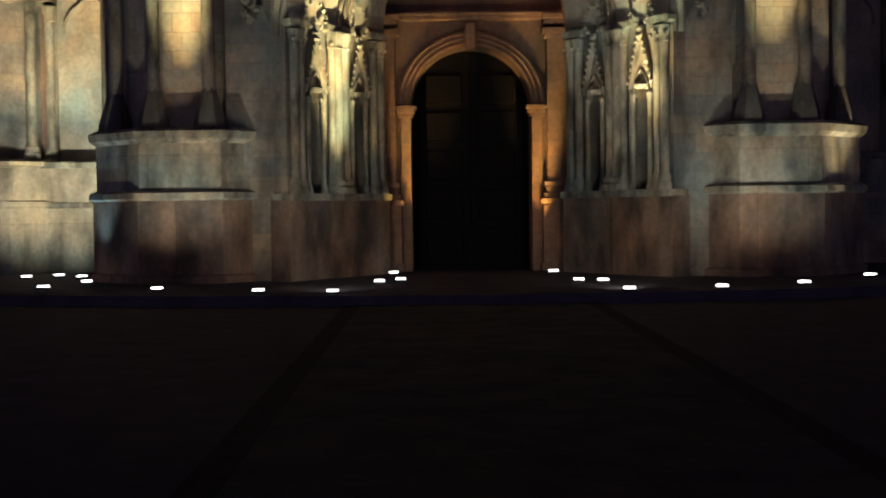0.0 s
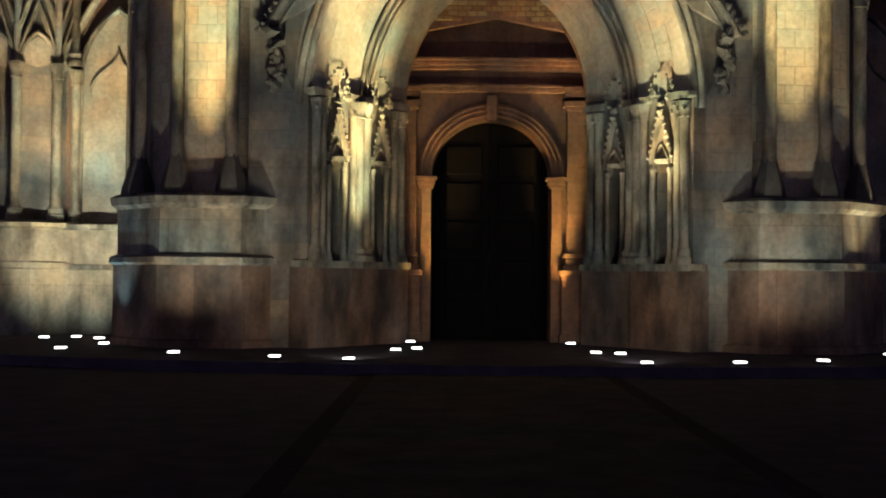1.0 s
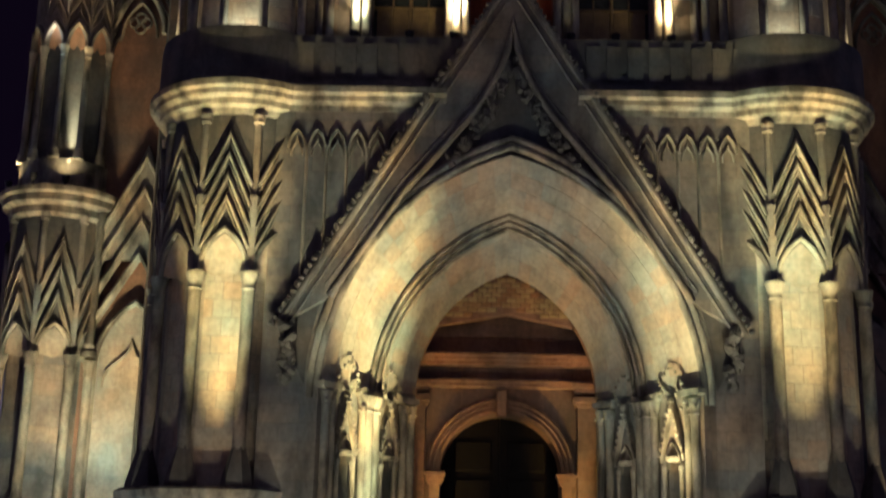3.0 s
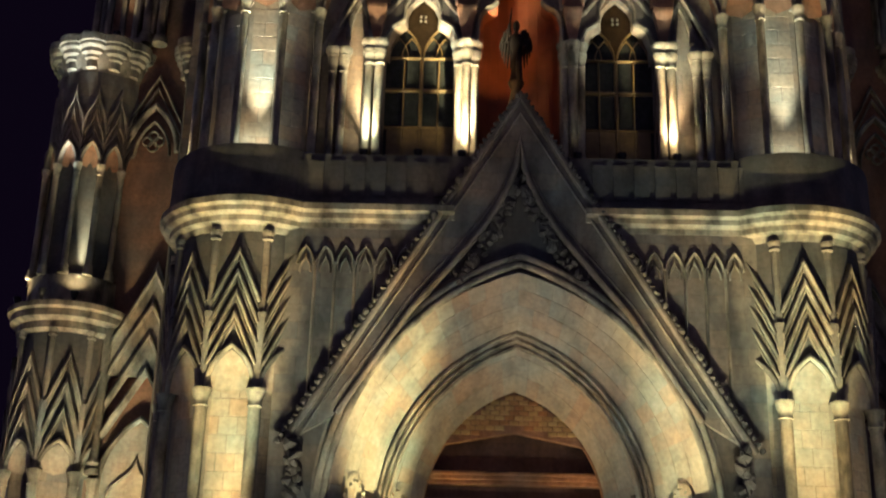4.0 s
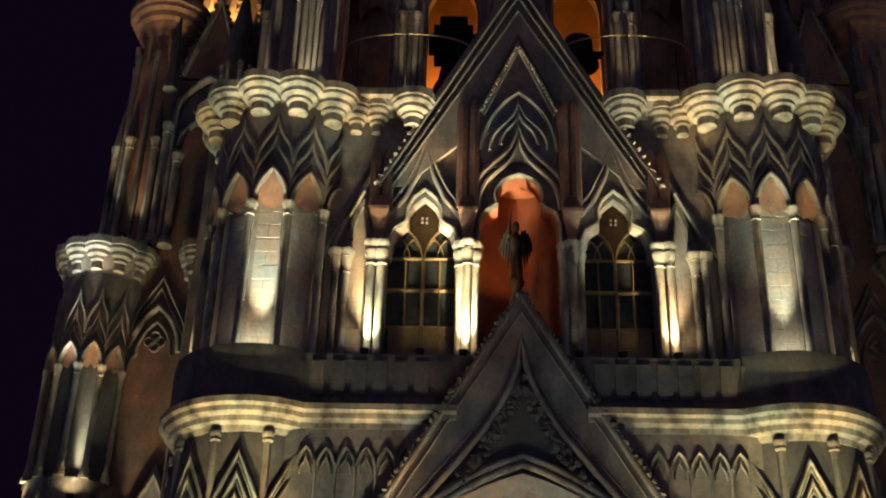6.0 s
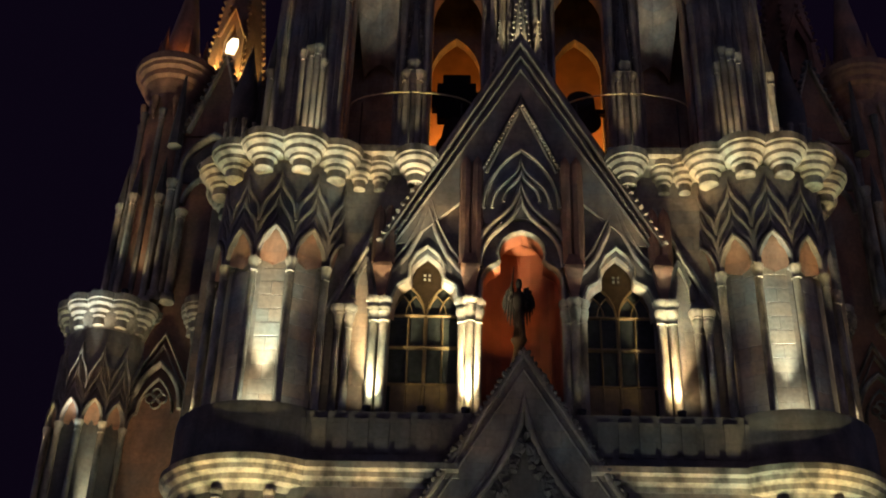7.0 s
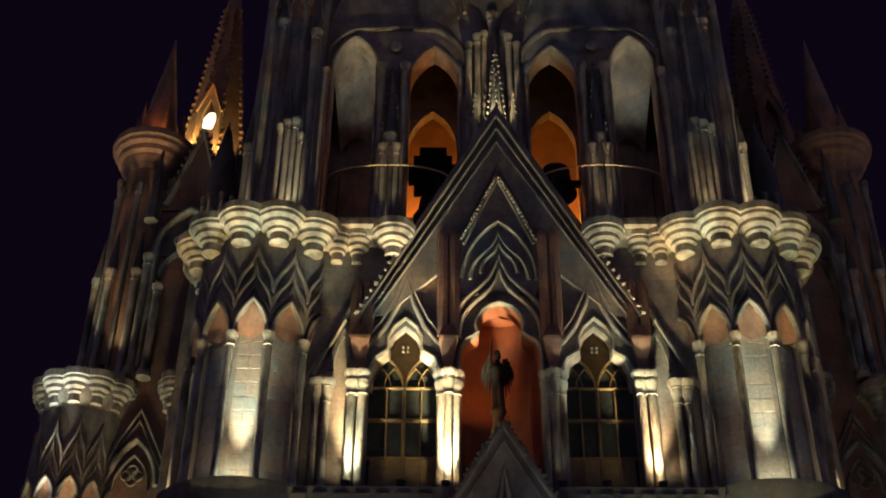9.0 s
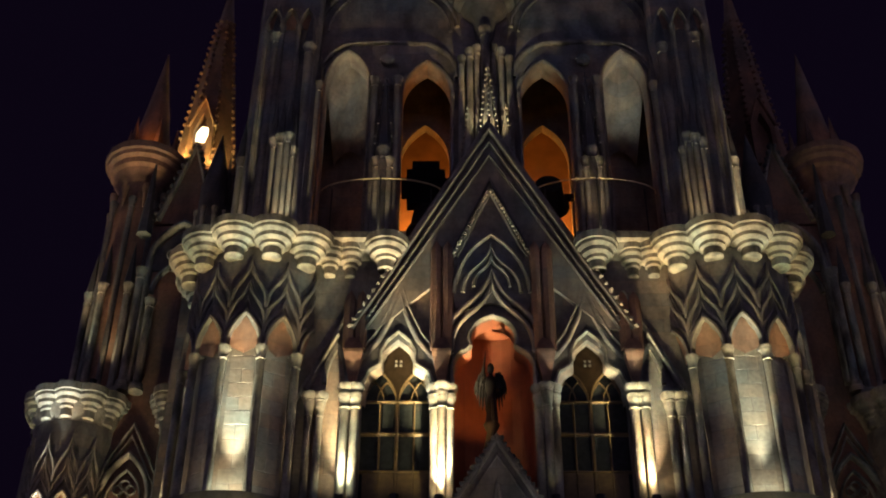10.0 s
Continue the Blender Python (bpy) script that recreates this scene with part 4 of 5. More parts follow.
# statue on the portal gable
def limb(bm, path, radii, n=8):
    """A tapered round limb along a path of points."""
    rings = []
    for i, (q, r) in enumerate(zip(path, radii)):
        d = (Vector(path[min(i + 1, len(path) - 1)]) - Vector(path[max(i - 1, 0)])).normalized()
        e = d.orthogonal().normalized()
        g = d.cross(e)
        rings.append([bm.verts.new(Vector(q) + r * (math.cos(2 * math.pi * k / n) * e + math.sin(2 * math.pi * k / n) * g)) for k in range(n)])
    for p, q in zip(rings, rings[1:]):
        for k in range(n):
            bm.faces.new((p[k], p[(k + 1) % n], q[(k + 1) % n], q[k]))
    bm.faces.new(rings[0][::-1])
    bm.faces.new(rings[-1])


SX, SY = -0.08, 0.80
bm = bmesh.new()
lathe(bm, [(0.22, 13.3), (0.22, 16.2), (0.16, 16.5), (0.13, 16.75), (0.19, 16.86), (0.21, 16.92), (0.21, 16.97), (0.01, 17.0)], (SX, SY, 0), 10)
figure = bmesh.new()
lathe(figure, [(0.05, 16.36), (0.18, 16.38), (0.19, 16.45), (0.16, 16.7), (0.20, 16.82), (0.16, 17.0), (0.13, 17.2), (0.17, 17.3), (0.20, 17.5), (0.18, 17.62), (0.08, 17.72), (0.06, 17.78), (0.10, 17.84), (0.115, 17.93), (0.09, 18.03), (0.01, 18.09)], (SX, SY, 0), 14)
limb(figure, [(SX - 0.17, SY, 17.58), (SX - 0.30, SY - 0.1, 17.45), (SX - 0.24, SY - 0.26, 17.66), (SX - 0.22, SY - 0.3, 17.86)], (0.075, 0.065, 0.055, 0.05))
limb(figure, [(SX + 0.17, SY, 17.58), (SX + 0.30, SY - 0.06, 17.32), (SX + 0.2, SY - 0.24, 17.22)], (0.075, 0.065, 0.05))
limb(figure, [(SX - 0.24, SY - 0.32, 17.55), (SX - 0.2, SY - 0.3, 18.0), (SX - 0.16, SY - 0.28, 18.3)], (0.03, 0.03, 0.012), 6)
limb(figure, [(SX + 0.10, SY - 0.14, 16.4), (SX + 0.08, SY - 0.22, 16.75), (SX + 0.06, SY - 0.16, 17.05)], (0.11, 0.10, 0.07))
for e in (-1, 1):
    for k, (du, top, low) in enumerate(((0.16, 17.75, 17.0), (0.25, 17.86, 16.85), (0.34, 17.88, 16.95), (0.42, 17.80, 17.15), (0.48, 17.66, 17.3))):
        limb(figure, [(SX + e * (du - 0.06), SY + 0.12, top), (SX + e * du, SY + 0.17 + 0.02 * k, (top + low) / 2), (SX + e * (du + 0.02), SY + 0.2, low)], (0.05, 0.06, 0.015), 6)
# the figure stands a little higher and smaller on its pedestal
figure.transform(Matrix.Translation((SX, SY, 16.95)) @ Matrix.Diagonal((0.82, 0.82, 1.08, 1)) @ Matrix.Translation((-SX, -SY, -16.38)))
upper = bpy.data.meshes.new("statue_figure")
figure.to_mesh(upper)
figure.free()
bm.from_mesh(upper)
bpy.data.meshes.remove(upper)
tagged(mesh_object("statue", bm, M_BRONZE, None, "", True), "dark winged statue on a pedestal at the gable tip", "statue")

# ---------- belfry ----------
WB = Flat(2.5)
belfry = thing("belfry", "dark stone belfry stage with tall paired pointed openings", "tower stage")
OP = [(-4.6, 0.72, 30.6, 32.0), (-1.95, 0.80, 30.0, 31.5), (1.95, 0.80, 30.0, 31.5), (4.6, 0.72, 30.6, 32.0)]
bm = bmesh.new()
outline = [(-7.9, 22.6)]
for u0, h, sp, ap in OP:
    outline += [(u0 - h, 22.6)] + pointed(h, sp, ap, 8, u0) + [(u0 + h, 22.6)]
outline += [(7.9, 22.6), (7.6, 40), (-7.6, 40)]
slab(bm, WB, outline, -0.7, 0.0)
part("wall", bm, M_WALL, belfry, "dark stone wall with tall pointed openings", smooth=False)
bm = bmesh.new()
block(bm, -8.2, 8.2, 2.2, 11, 22.3, 22.65)
part("floor", bm, M_DARK, belfry, smooth=False)
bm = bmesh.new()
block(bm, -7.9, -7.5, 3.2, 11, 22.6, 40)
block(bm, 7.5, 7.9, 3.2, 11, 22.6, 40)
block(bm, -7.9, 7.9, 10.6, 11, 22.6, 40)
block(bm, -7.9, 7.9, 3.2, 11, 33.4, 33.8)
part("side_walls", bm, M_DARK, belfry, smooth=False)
bm = bmesh.new()
inner = [(-6, 22.6)]
for u0 in (-2.05, 2.05):
    inner += [(u0 - 0.85, 22.6)] + pointed(0.85, 29.3, 30.95, 6, u0) + [(u0 + 0.85, 22.6)]
inner += [(6, 22.6), (6, 33.4), (-6, 33.4)]
slab(bm, Flat(5.0), inner, -0.4, 0.0)
part("inner_wall", bm, M_WALL, belfry, "inner wall with pointed openings", smooth=False)
bm = bmesh.new()
block(bm, -3.6, 3.6, 7.2, 7.5, 22.6, 33.4)
part("back_wall", bm, M_PLASTER, belfry, "orange-lit plaster wall", smooth=False)
for u0, h, sp, ap in OP:
    if abs(u0) > 3:
        bm = bmesh.new()
        loft(bm, pointed(h, sp, ap, 8, u0), 3.2, pointed(h * 0.72, sp - 1.9, ap - 2.5, 8, u0), 4.7)
        part("vault", bm, M_WALL, belfry, "pale hollow vault behind the opening")
    bm = bmesh.new()
    sweep(bm, WB, [(u0 - h - 0.05, 23)] + pointed(h + 0.05, sp, ap + 0.08, 8, u0) + [(u0 + h + 0.05, 23)], 0.14, 0.14)
    part("opening_mould", bm, M_WALL, belfry, smooth=False)
for s in (-1, 1):
    bm = bmesh.new()
    sweep(bm, WB, pointed(2.35, 30.8, 32.5, 9, s * 3.28), 0.2, 0.13)
    sweep(bm, WB, pointed(2.35, 33.2, 35.6, 9, s * 3.28), 0.14, 0.12)
    sweep(bm, WB, pointed(2.1, 33.0, 35.2, 9, s * 3.28), 0.10, 0.08)
    part("relieving_arch", bm, M_WALL, belfry, smooth=False)
    # mid pier
    for dx, z0, z1, r in ((-0.38, 22.7, 30.6, 0.12), (0.38, 22.7, 30.6, 0.12), (0.0, 22.7, 27.4, 0.16), (-0.2, 22.7, 27.0, 0.12), (0.2, 22.7, 27.0, 0.12)):
        bm = bmesh.new()
        shaft(bm, (s * 3.28 + dx, 2.25 - (0.12 if abs(dx) < 0.3 else 0)), z0, z1, r)
        part("pier_shaft", bm, M_WALL, belfry)
    bm = bmesh.new()
    spire(bm, s * 3.28, 2.2, 27.4, 30.9, 0.26, 6)
    part("pier_pinnacle", bm, M_DARK, belfry, "crocketed pinnacle", smooth=False)
    knobs("crocket", [((s * 3.28 + e * 0.27 * (1 - i / 12), 2.05, 27.6 + i * 0.28), 0.04) for i in range(11) for e in (-1, 1)], M_DARK, belfry)
    bm = bmesh.new()
    lathe(bm, [(0.24, -0.06), (0.24, 0.06), (0.12, 0.1), (0.01, 0.1)], (0, 0, 0), 8)
    bm.transform(Matrix.Translation((s * 3.28, 2.3, 31.5)) @ Matrix.Rotation(radians(90), 4, "X"))
    part("rosette", bm, M_TRIM, belfry, smooth=False)
    # corner buttress of clustered shafts
    for dx, dy, z1, r in ((-1.45, 0.6, 27.3, 0.13), (-1.1, 0.25, 29.4, 0.14), (-0.65, 0.0, 32.2, 0.16), (-0.30, -0.35, 27.3, 0.11), (-0.08, -0.42, 27.4, 0.12), (0.14, -0.4, 27.5, 0.11), (0.32, -0.3, 27.0, 0.09), (0.5, -0.15, 31.6, 0.15), (0.85, 0.2, 30.2, 0.13)):
        bm = bmesh.new()
        shaft(bm, (s * (6.35 - dx), 1.9 + dy), 22.7, z1, r)
        part("buttress_shaft", bm, M_WALL, belfry)
        bm = bmesh.new()
        spire(bm, s * (6.35 - dx), 1.9 + dy, z1, z1 + 1.6, r * 1.5, 6)
        part("buttress_pinnacle", bm, M_DARK, belfry, smooth=False)
    bm = bmesh.new()
    block(bm, min(s * 5.55, s * 7.6), max(s * 5.55, s * 7.6), 1.9, 2.5, 22.7, 38.5, 0.1)
    part("buttress", bm, M_WALL, belfry, smooth=False)
    for k in range(4):
        x = s * (5.72 + k * 0.56)
        piece("pier_shaft", lambda bm: shaft(bm, (x, 1.84), 22.7, 32.6, 0.09, 8), M_WALL, belfry, True)
        if k < 3:
            piece("pier_arch", lambda bm: sweep(bm, Flat(1.9), pointed(0.26, 32.6, 33.4, 6, x + s * 0.28), 0.12, 0.2), M_WALL, belfry)
            piece("pier_niche", lambda bm: slab(bm, Flat(1.9), pointed(0.22, 32.5, 33.2, 6, x + s * 0.28), 0.0, 0.03), M_PINK, belfry)
# centre pier with lit crocketed pinnacle
for dx, z1, r in ((-0.80, 31.6, 0.10), (-0.52, 31.9, 0.11), (-0.28, 32.0, 0.10), (0.28, 32.0, 0.10), (0.52, 31.9, 0.11), (0.80, 31.6, 0.10), (0.0, 32.8, 0.15)):
    bm = bmesh.new()
    shaft(bm, (dx, 2.15 + abs(dx) * 0.2), 23, z1, r)
    part("pier_shaft", bm, M_TRIM, belfry)
bm = bmesh.new()
spire(bm, 0.05, 1.75, 26.8, 30.9, 0.34, 8)
part("centre_pinnacle", bm, M_TRIM, belfry, "pale crocketed pinnacle", smooth=False)
knobs("crocket", [((0.05 + e * 0.36 * (1 - i / 16), 1.72 - (0.36 * (1 - i / 16) if e == 0 else 0), 27.0 + i * 0.25), 0.042) for i in range(15) for e in (-1, 0, 1)], M_TRIM, belfry)
for e in (-1, 1):
    piece("flanking_pinnacle", lambda bm: spire(bm, e * 0.6, 1.9, 26.4, 29.2, 0.24, 6), M_TRIM, belfry)
    knobs("crocket", [((e * 0.6 + e * 0.22 * (1 - i / 10), 1.8, 26.6 + i * 0.25), 0.04) for i in range(10)], M_TRIM, belfry)
bm = bmesh.new()
lathe(bm, [(0.2, 32.3), (0.34, 32.7), (0.40, 33.3), (0.75, 33.7), (0.80, 33.9), (1.08, 34.1), (1.12, 34.3), (1.26, 34.4), (1.28, 34.75), (0.01, 34.8)], (0.0, 2.4, 0), 24)
part("centre_capital", bm, M_DARK, belfry)

bm = bmesh.new()
lathe(bm, [(0.62, 0), (0.6, 0.12), (0.46, 0.35), (0.4, 0.8), (0.3, 1.05), (0.01, 1.1)], (-1.95, 3.3, 24.9), 20)
bell = thing("bell", "dark bronze bell with stepped wooden headstock", "bell", "bells")
part("bell_body", bm, M_BRONZE, bell)
bm = bmesh.new()
for hw, z0, z1 in ((0.6, 26.0, 26.45), (0.78, 26.45, 27.05), (0.62, 27.05, 27.4), (0.44, 27.4, 27.75)):
    block(bm, -1.95 - hw, -1.95 + hw, 3.1, 3.5, z0, z1, 0.02)
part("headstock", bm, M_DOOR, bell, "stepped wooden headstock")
bell = thing("bell", "round dark bronze bell turned on its side", "bell", "bells")
bm = bmesh.new()
lathe(bm, [(0.72, -0.5), (0.68, -0.35), (0.5, -0.05), (0.42, 0.4), (0.01, 0.6)], (0, 0, 0), 24)
bm.transform(Matrix.Translation((1.95, 3.2, 26.45)) @ Matrix.Rotation(radians(75), 4, "X"))
part("bell_body", bm, M_BRONZE, bell)
bm = bmesh.new()
block(bm, 1.1, 2.8, 3.3, 3.5, 26.35, 26.55, 0.02)
part("headstock", bm, M_DOOR, bell)

for s in (-1, 1):
    r = thing("guard_rail", "thin pale metal guard rail across the belfry opening", "rail", "guard rails")
    bm = bmesh.new()
    bow = [(s * (3.28 + 1.9 * math.sin(radians(a))), 2.3 - 0.75 * math.cos(radians(a)), 25.75) for a in range(-90, 91, 10)]
    ring = [[bm.verts.new((x, y + 0.026 * math.cos(k * math.pi / 3), z + 0.026 * math.sin(k * math.pi / 3))) for k in range(6)] for x, y, z in bow]
    for p, q in zip(ring, ring[1:]):
        for k in range(6):
            bm.faces.new((p[k], p[(k + 1) % 6], q[(k + 1) % 6], q[k]))
    part("bar", bm, M_BRASS, r)
    for x, y in ((1.75, 2.1), (3.28, 1.5), (4.8, 2.1)):
        bm = bmesh.new()
        lathe(bm, [(0.025, 0), (0.025, 3.1)], (s * x, y, 22.66), 6)
        part("post", bm, M_IRON, r)

# ---------- side bays and outer turrets ----------
for s in (-1, 1):
    # side wall between the round turret and the outer turret, stepping back
    side = thing("side_bay", "tall narrow rust-brown side bay with gabled blind arches", "church bay", "side bays")
    w = Flat(5.9)
    bm = bmesh.new()
    slab(bm, w, [(s * 8.2, 0.2), (s * 12.0, 0.2), (s * 12.0, 27.0), (s * 10.4, 28.0), (s * 8.2, 27.0)], -1.5, 0.0)
    part("wall", bm, M_RUST, side, "rust-brown ashlar wall", smooth=False)
    piece("plinth", lambda bm: block(bm, min(s * 8.2, s * 12.0), max(s * 8.2, s * 12.0), 4.9, 5.9, 0.2, 1.9), M_PED, side)
    piece("upper_plinth", lambda bm: block(bm, min(s * 8.2, s * 12.0), max(s * 8.2, s * 12.0), 4.95, 5.9, 2.05, 2.95), M_PED, side)
    bm = bmesh.new()
    block(bm, min(s * 8.2, s * 12.0), max(s * 8.2, s * 12.0), 4.8, 5.9, 1.9, 2.05, 0.03)
    block(bm, min(s * 8.2, s * 12.0), max(s * 8.2, s * 12.0), 4.8, 5.9, 2.95, 3.12, 0.03)
    part("plinth_mould", bm, M_TRIM, side, smooth=False)
    u = s * 10.15
    bm = bmesh.new()
    slab(bm, w, [(u - 0.95, 3.2)] + pointed(0.95, 7.2, 8.9, 8, u) + [(u + 0.95, 3.2)], 0.0, 0.12)
    part("blind_panel", bm, M_SOFFIT, side, "ashlar blind arch panel", smooth=False)
    bm = bmesh.new()
    sweep(bm, w, [(u - 1.0, 3.2)] + pointed(1.0, 7.2, 9.0, 8, u) + [(u + 1.0, 3.2)], 0.16, 0.24)
    sweep(bm, w, ogee(0.75, 6.6, 7.9, 6, u), 0.08, 0.2)
    part("arch_mould", bm, M_TRIM, side, smooth=False)
    for i in range(4):
        piece("chevron", lambda bm: sweep(bm, w, chevron(1.15, 8.4 + i * 0.85, 10.4 + i * 0.95, u), 0.16, 0.3), M_TRIM, side)
    bm = bmesh.new()
    slab(bm, w, chevron(1.35, 10.2, 13.6, u), 0.0, 0.2)
    part("small_gable", bm, M_TRIM, side, smooth=False)
    for k in (-1, 1):
        bm = bmesh.new()
        shaft(bm, (u + k * 1.1, 5.65), 3.12, 7.3, 0.13)
        part("colonnette", bm, M_TRIM, side)
        bm = bmesh.new()
        shaft(bm, (u + k * 1.15, 5.65), 7.4, 12.0, 0.13)
        part("colonnette", bm, M_TRIM, side)
    # middle storey gable
    um = s * 10.75
    bm = bmesh.new()
    for half, low, high, e in ((0.98, 17.7, 19.6, 0.09), (0.84, 17.6, 19.2, 0.06)):
        sweep(bm, w, chevron(half, low, high, um), e, 0.16)
    sweep(bm, w, pointed(0.74, 17.1, 18.6, 7, um), 0.16, 0.22)
    sweep(bm, w, pointed(0.52, 17.0, 18.1, 7, um), 0.08, 0.14)
    for i in range(4):
        k, q = 0.17 * math.cos(i * math.pi / 2), 0.17 * math.sin(i * math.pi / 2)
        sweep(bm, w, [(um + k + 0.15 * math.cos(j * math.pi / 5), 17.45 + q + 0.15 * math.sin(j * math.pi / 5)) for j in range(10)], 0.05, 0.1, closed=True)
    part("middle_tracery", bm, M_TRIM, side, smooth=False)
    for k in (-1, 1):
        piece("corbel", lambda bm: lathe(bm, [(0.1, -1.0), (0.2, -0.3), (0.42, 0.35), (0.42, 0.5), (0.2, 0.6)], (um + k * 0.9, 5.7, 20.2), 4, 45, 405), M_SOFFIT, side)
    # upper storey
    bm = bmesh.new()
    sweep(bm, w, [(u - 1.0, 21.0)] + pointed(1.0, 25.6, 27.2, 8, u) + [(u + 1.0, 21.0)], 0.22, 0.3)
    sweep(bm, w, chevron(0.95, 27.3, 30.6, u), 0.2, 0.3)
    part("upper_arch", bm, M_TRIM, side, smooth=False)
    bm = bmesh.new()
    slab(bm, w, chevron(1.05, 27.2, 30.9, u), -0.3, 0.12)
    part("upper_gable", bm, M_RUST, side, smooth=False)
    knobs("crocket", [(w.at(u + e * 1.08 * (1 - i / 12), 27.25 + 3.6 * i / 12, 0.25), 0.09) for i in range(12) for e in (-1, 1)], M_DARK, side)
    bm = bmesh.new()
    slab(bm, w, pointed(0.95, 25.3, 26.9, 8, u), 0.0, 0.10)
    part("upper_spandrel", bm, M_DARK, side, "dark carved arch filling", smooth=False)
    bm = bmesh.new()
    for i in range(4):
        k, q = 0.24 * math.cos(i * math.pi / 2), 0.24 * math.sin(i * math.pi / 2)
        sweep(bm, w, [(u + k + 0.2 * math.cos(j * math.pi / 5), 25.9 + q + 0.2 * math.sin(j * math.pi / 5)) for j in range(10)], 0.07, 0.18, closed=True)
    sweep(bm, w, pointed(0.8, 24.4, 25.6, 8, u), 0.14, 0.22)
    part("upper_tracery", bm, M_TRIM, side, "quatrefoil tracery", smooth=False)
    for k in (-1.3, 1.3):
        piece("flanking_pinnacle", lambda bm: spire(bm, u + k, 5.6, 26.6, 30.2, 0.26, 6), M_DARK, side)
    for k, z1 in ((-1, 25.2), (1, 25.2), (-0.6, 24.0)):
        bm = bmesh.new()
        shaft(bm, (u + k * 1.15, 5.6), 20.6, z1, 0.14)
        part("upper_colonnette", bm, M_TRIM, side)

    t = thing("outer_turret", "slender round outer turret with ring cornices and spire", "turret", "outer turrets")
    cx, cy = s * 12.6, 6.2
    bm = bmesh.new()
    octagon(bm, [(1.75, 0.2), (1.75, 1.9), (1.85, 1.95), (1.85, 2.08), (1.68, 2.12), (1.68, 2.95), (1.82, 3.02), (1.82, 3.12), (1.3, 3.2)], cx, cy - 0.4)
    part("pedestal", bm, M_PED, t, smooth=False)
    round_stage(t, cx, cy, 1.32, 3.2, 7.4, 8.1, 11.3, mat=M_WALL, layers=3, sides=8, shift=0.5, recess=0.26, thick=0.14)
    bm = bmesh.new()
    lathe(bm, [(1.2, 11.1), (1.45, 11.3), (1.45, 11.5), (1.65, 11.6), (1.65, 11.8), (1.75, 11.85), (1.75, 12.0), (1.3, 12.0), (1.3, 12.9), (0.01, 12.9)], (cx, cy, 0), 32)
    part("ring_cornice", bm, M_TRIM, t, "pale ring cornice")
    round_stage(t, cx, cy, 1.25, 12.9, 16.3, 16.9, 19.3, mat=M_DARK, layers=3, sides=12, sharp=False, shift=0.5, recess=0.14, thick=0.09, rib=0.08)
    for k in range(12):
        a = radians(30 * k)
        piece("corbel", lambda bm: lobe(bm, cx + 1.2 * math.cos(a), cy + 1.2 * math.sin(a), 20.3, 0.46), M_TRIM, t, False)
    bm = bmesh.new()
    lathe(bm, [(1.2, 19.2), (1.4, 19.8), (1.4, 20.32), (0.01, 20.4)], (cx, cy, 0), 24)
    part("lobed_cornice", bm, M_TRIM, t, "pale lobed ring cornice")
    cx, cy = s * 12.05, 6.6
    bm = bmesh.new()
    lathe(bm, [(0.95, 20.3), (0.95, 27.4), (0.8, 28.8), (0.8, 29.1), (1.05, 29.35), (1.08, 29.55), (1.22, 29.65), (1.24, 29.85), (1.38, 29.95), (1.40, 30.1), (1.48, 30.16), (1.48, 30.42), (0.9, 30.5), (0.7, 30.6), (0.62, 31.6), (0.005, 36.0)], (cx, cy, 0), 16)
    part("upper_drum", bm, M_PINK, t, "brown stone upper drum with spire")
    for k in range(8):
        a = radians(45 * k + 22.5)
        bm = bmesh.new()
        shaft(bm, (cx + 1.1 * math.cos(a), cy + 1.1 * math.sin(a)), 20.4, 24.6, 0.12, 8)
        part("upper_colonnette", bm, M_TRIM, t)
        bm = bmesh.new()
        spire(bm, cx + 1.05 * math.cos(a), cy + 1.05 * math.sin(a), 24.6, 26.3, 0.2, 6)
        part("upper_pinnacle", bm, M_DARK, t, smooth=False)
        piece("upper_rib", lambda bm: shaft(bm, (cx + 0.98 * math.cos(a + 0.39), cy + 0.98 * math.sin(a + 0.39)), 20.4, 28.2, 0.10, 8), M_WALL, t, True)
        piece("ring_corbel", lambda bm: lathe(bm, [(0.03, -0.7), (0.09, -0.2), (0.14, 0.1), (0.14, 0.2)], (cx + 0.95 * math.cos(a), cy + 0.95 * math.sin(a), 28.6), 8), M_PINK, t, True)
    for k in range(6):
        a = radians(60 * k)
        piece("crown_pinnacle", lambda bm: spire(bm, cx + 0.85 * math.cos(a), cy + 0.85 * math.sin(a), 30.45, 32.2, 0.22, 5), M_RUST, t)

    slim = thing("slim_turret", "slender dark stone shaft turret with a pale lobed ring", "turret", "slim turrets")
    sx, sy = s * 9.25, 5.55
    bm = bmesh.new()
    lathe(bm, [(0.62, 3.1), (0.62, 19.2), (0.80, 19.7), (0.80, 20.3), (0.5, 20.36), (0.5, 24.2), (0.58, 24.25), (0.58, 24.4), (0.5, 24.45), (0.5, 28.4), (0.005, 31.0)], (sx, sy, 0), 12)
    part("drum", bm, M_DARK, slim, "dark stone drum")
    for k in range(8):
        a = radians(45 * k)
        piece("corbel", lambda bm: lobe(bm, sx + 0.66 * math.cos(a), sy + 0.66 * math.sin(a), 20.3, 0.36), M_TRIM, slim, False, "pale half-round corbel")
        piece("colonnette", lambda bm: shaft(bm, (sx + 0.5 * math.cos(a + 0.39), sy + 0.5 * math.sin(a + 0.39)), 20.36, 27.4, 0.08, 8), M_WALL, slim, True)

    # spire behind the bay with a lit dormer
    sp = thing("roof_spire", "tall rust-red stone spire with crockets and a small gabled dormer", "spire", "roof spires")
    bm = bmesh.new()
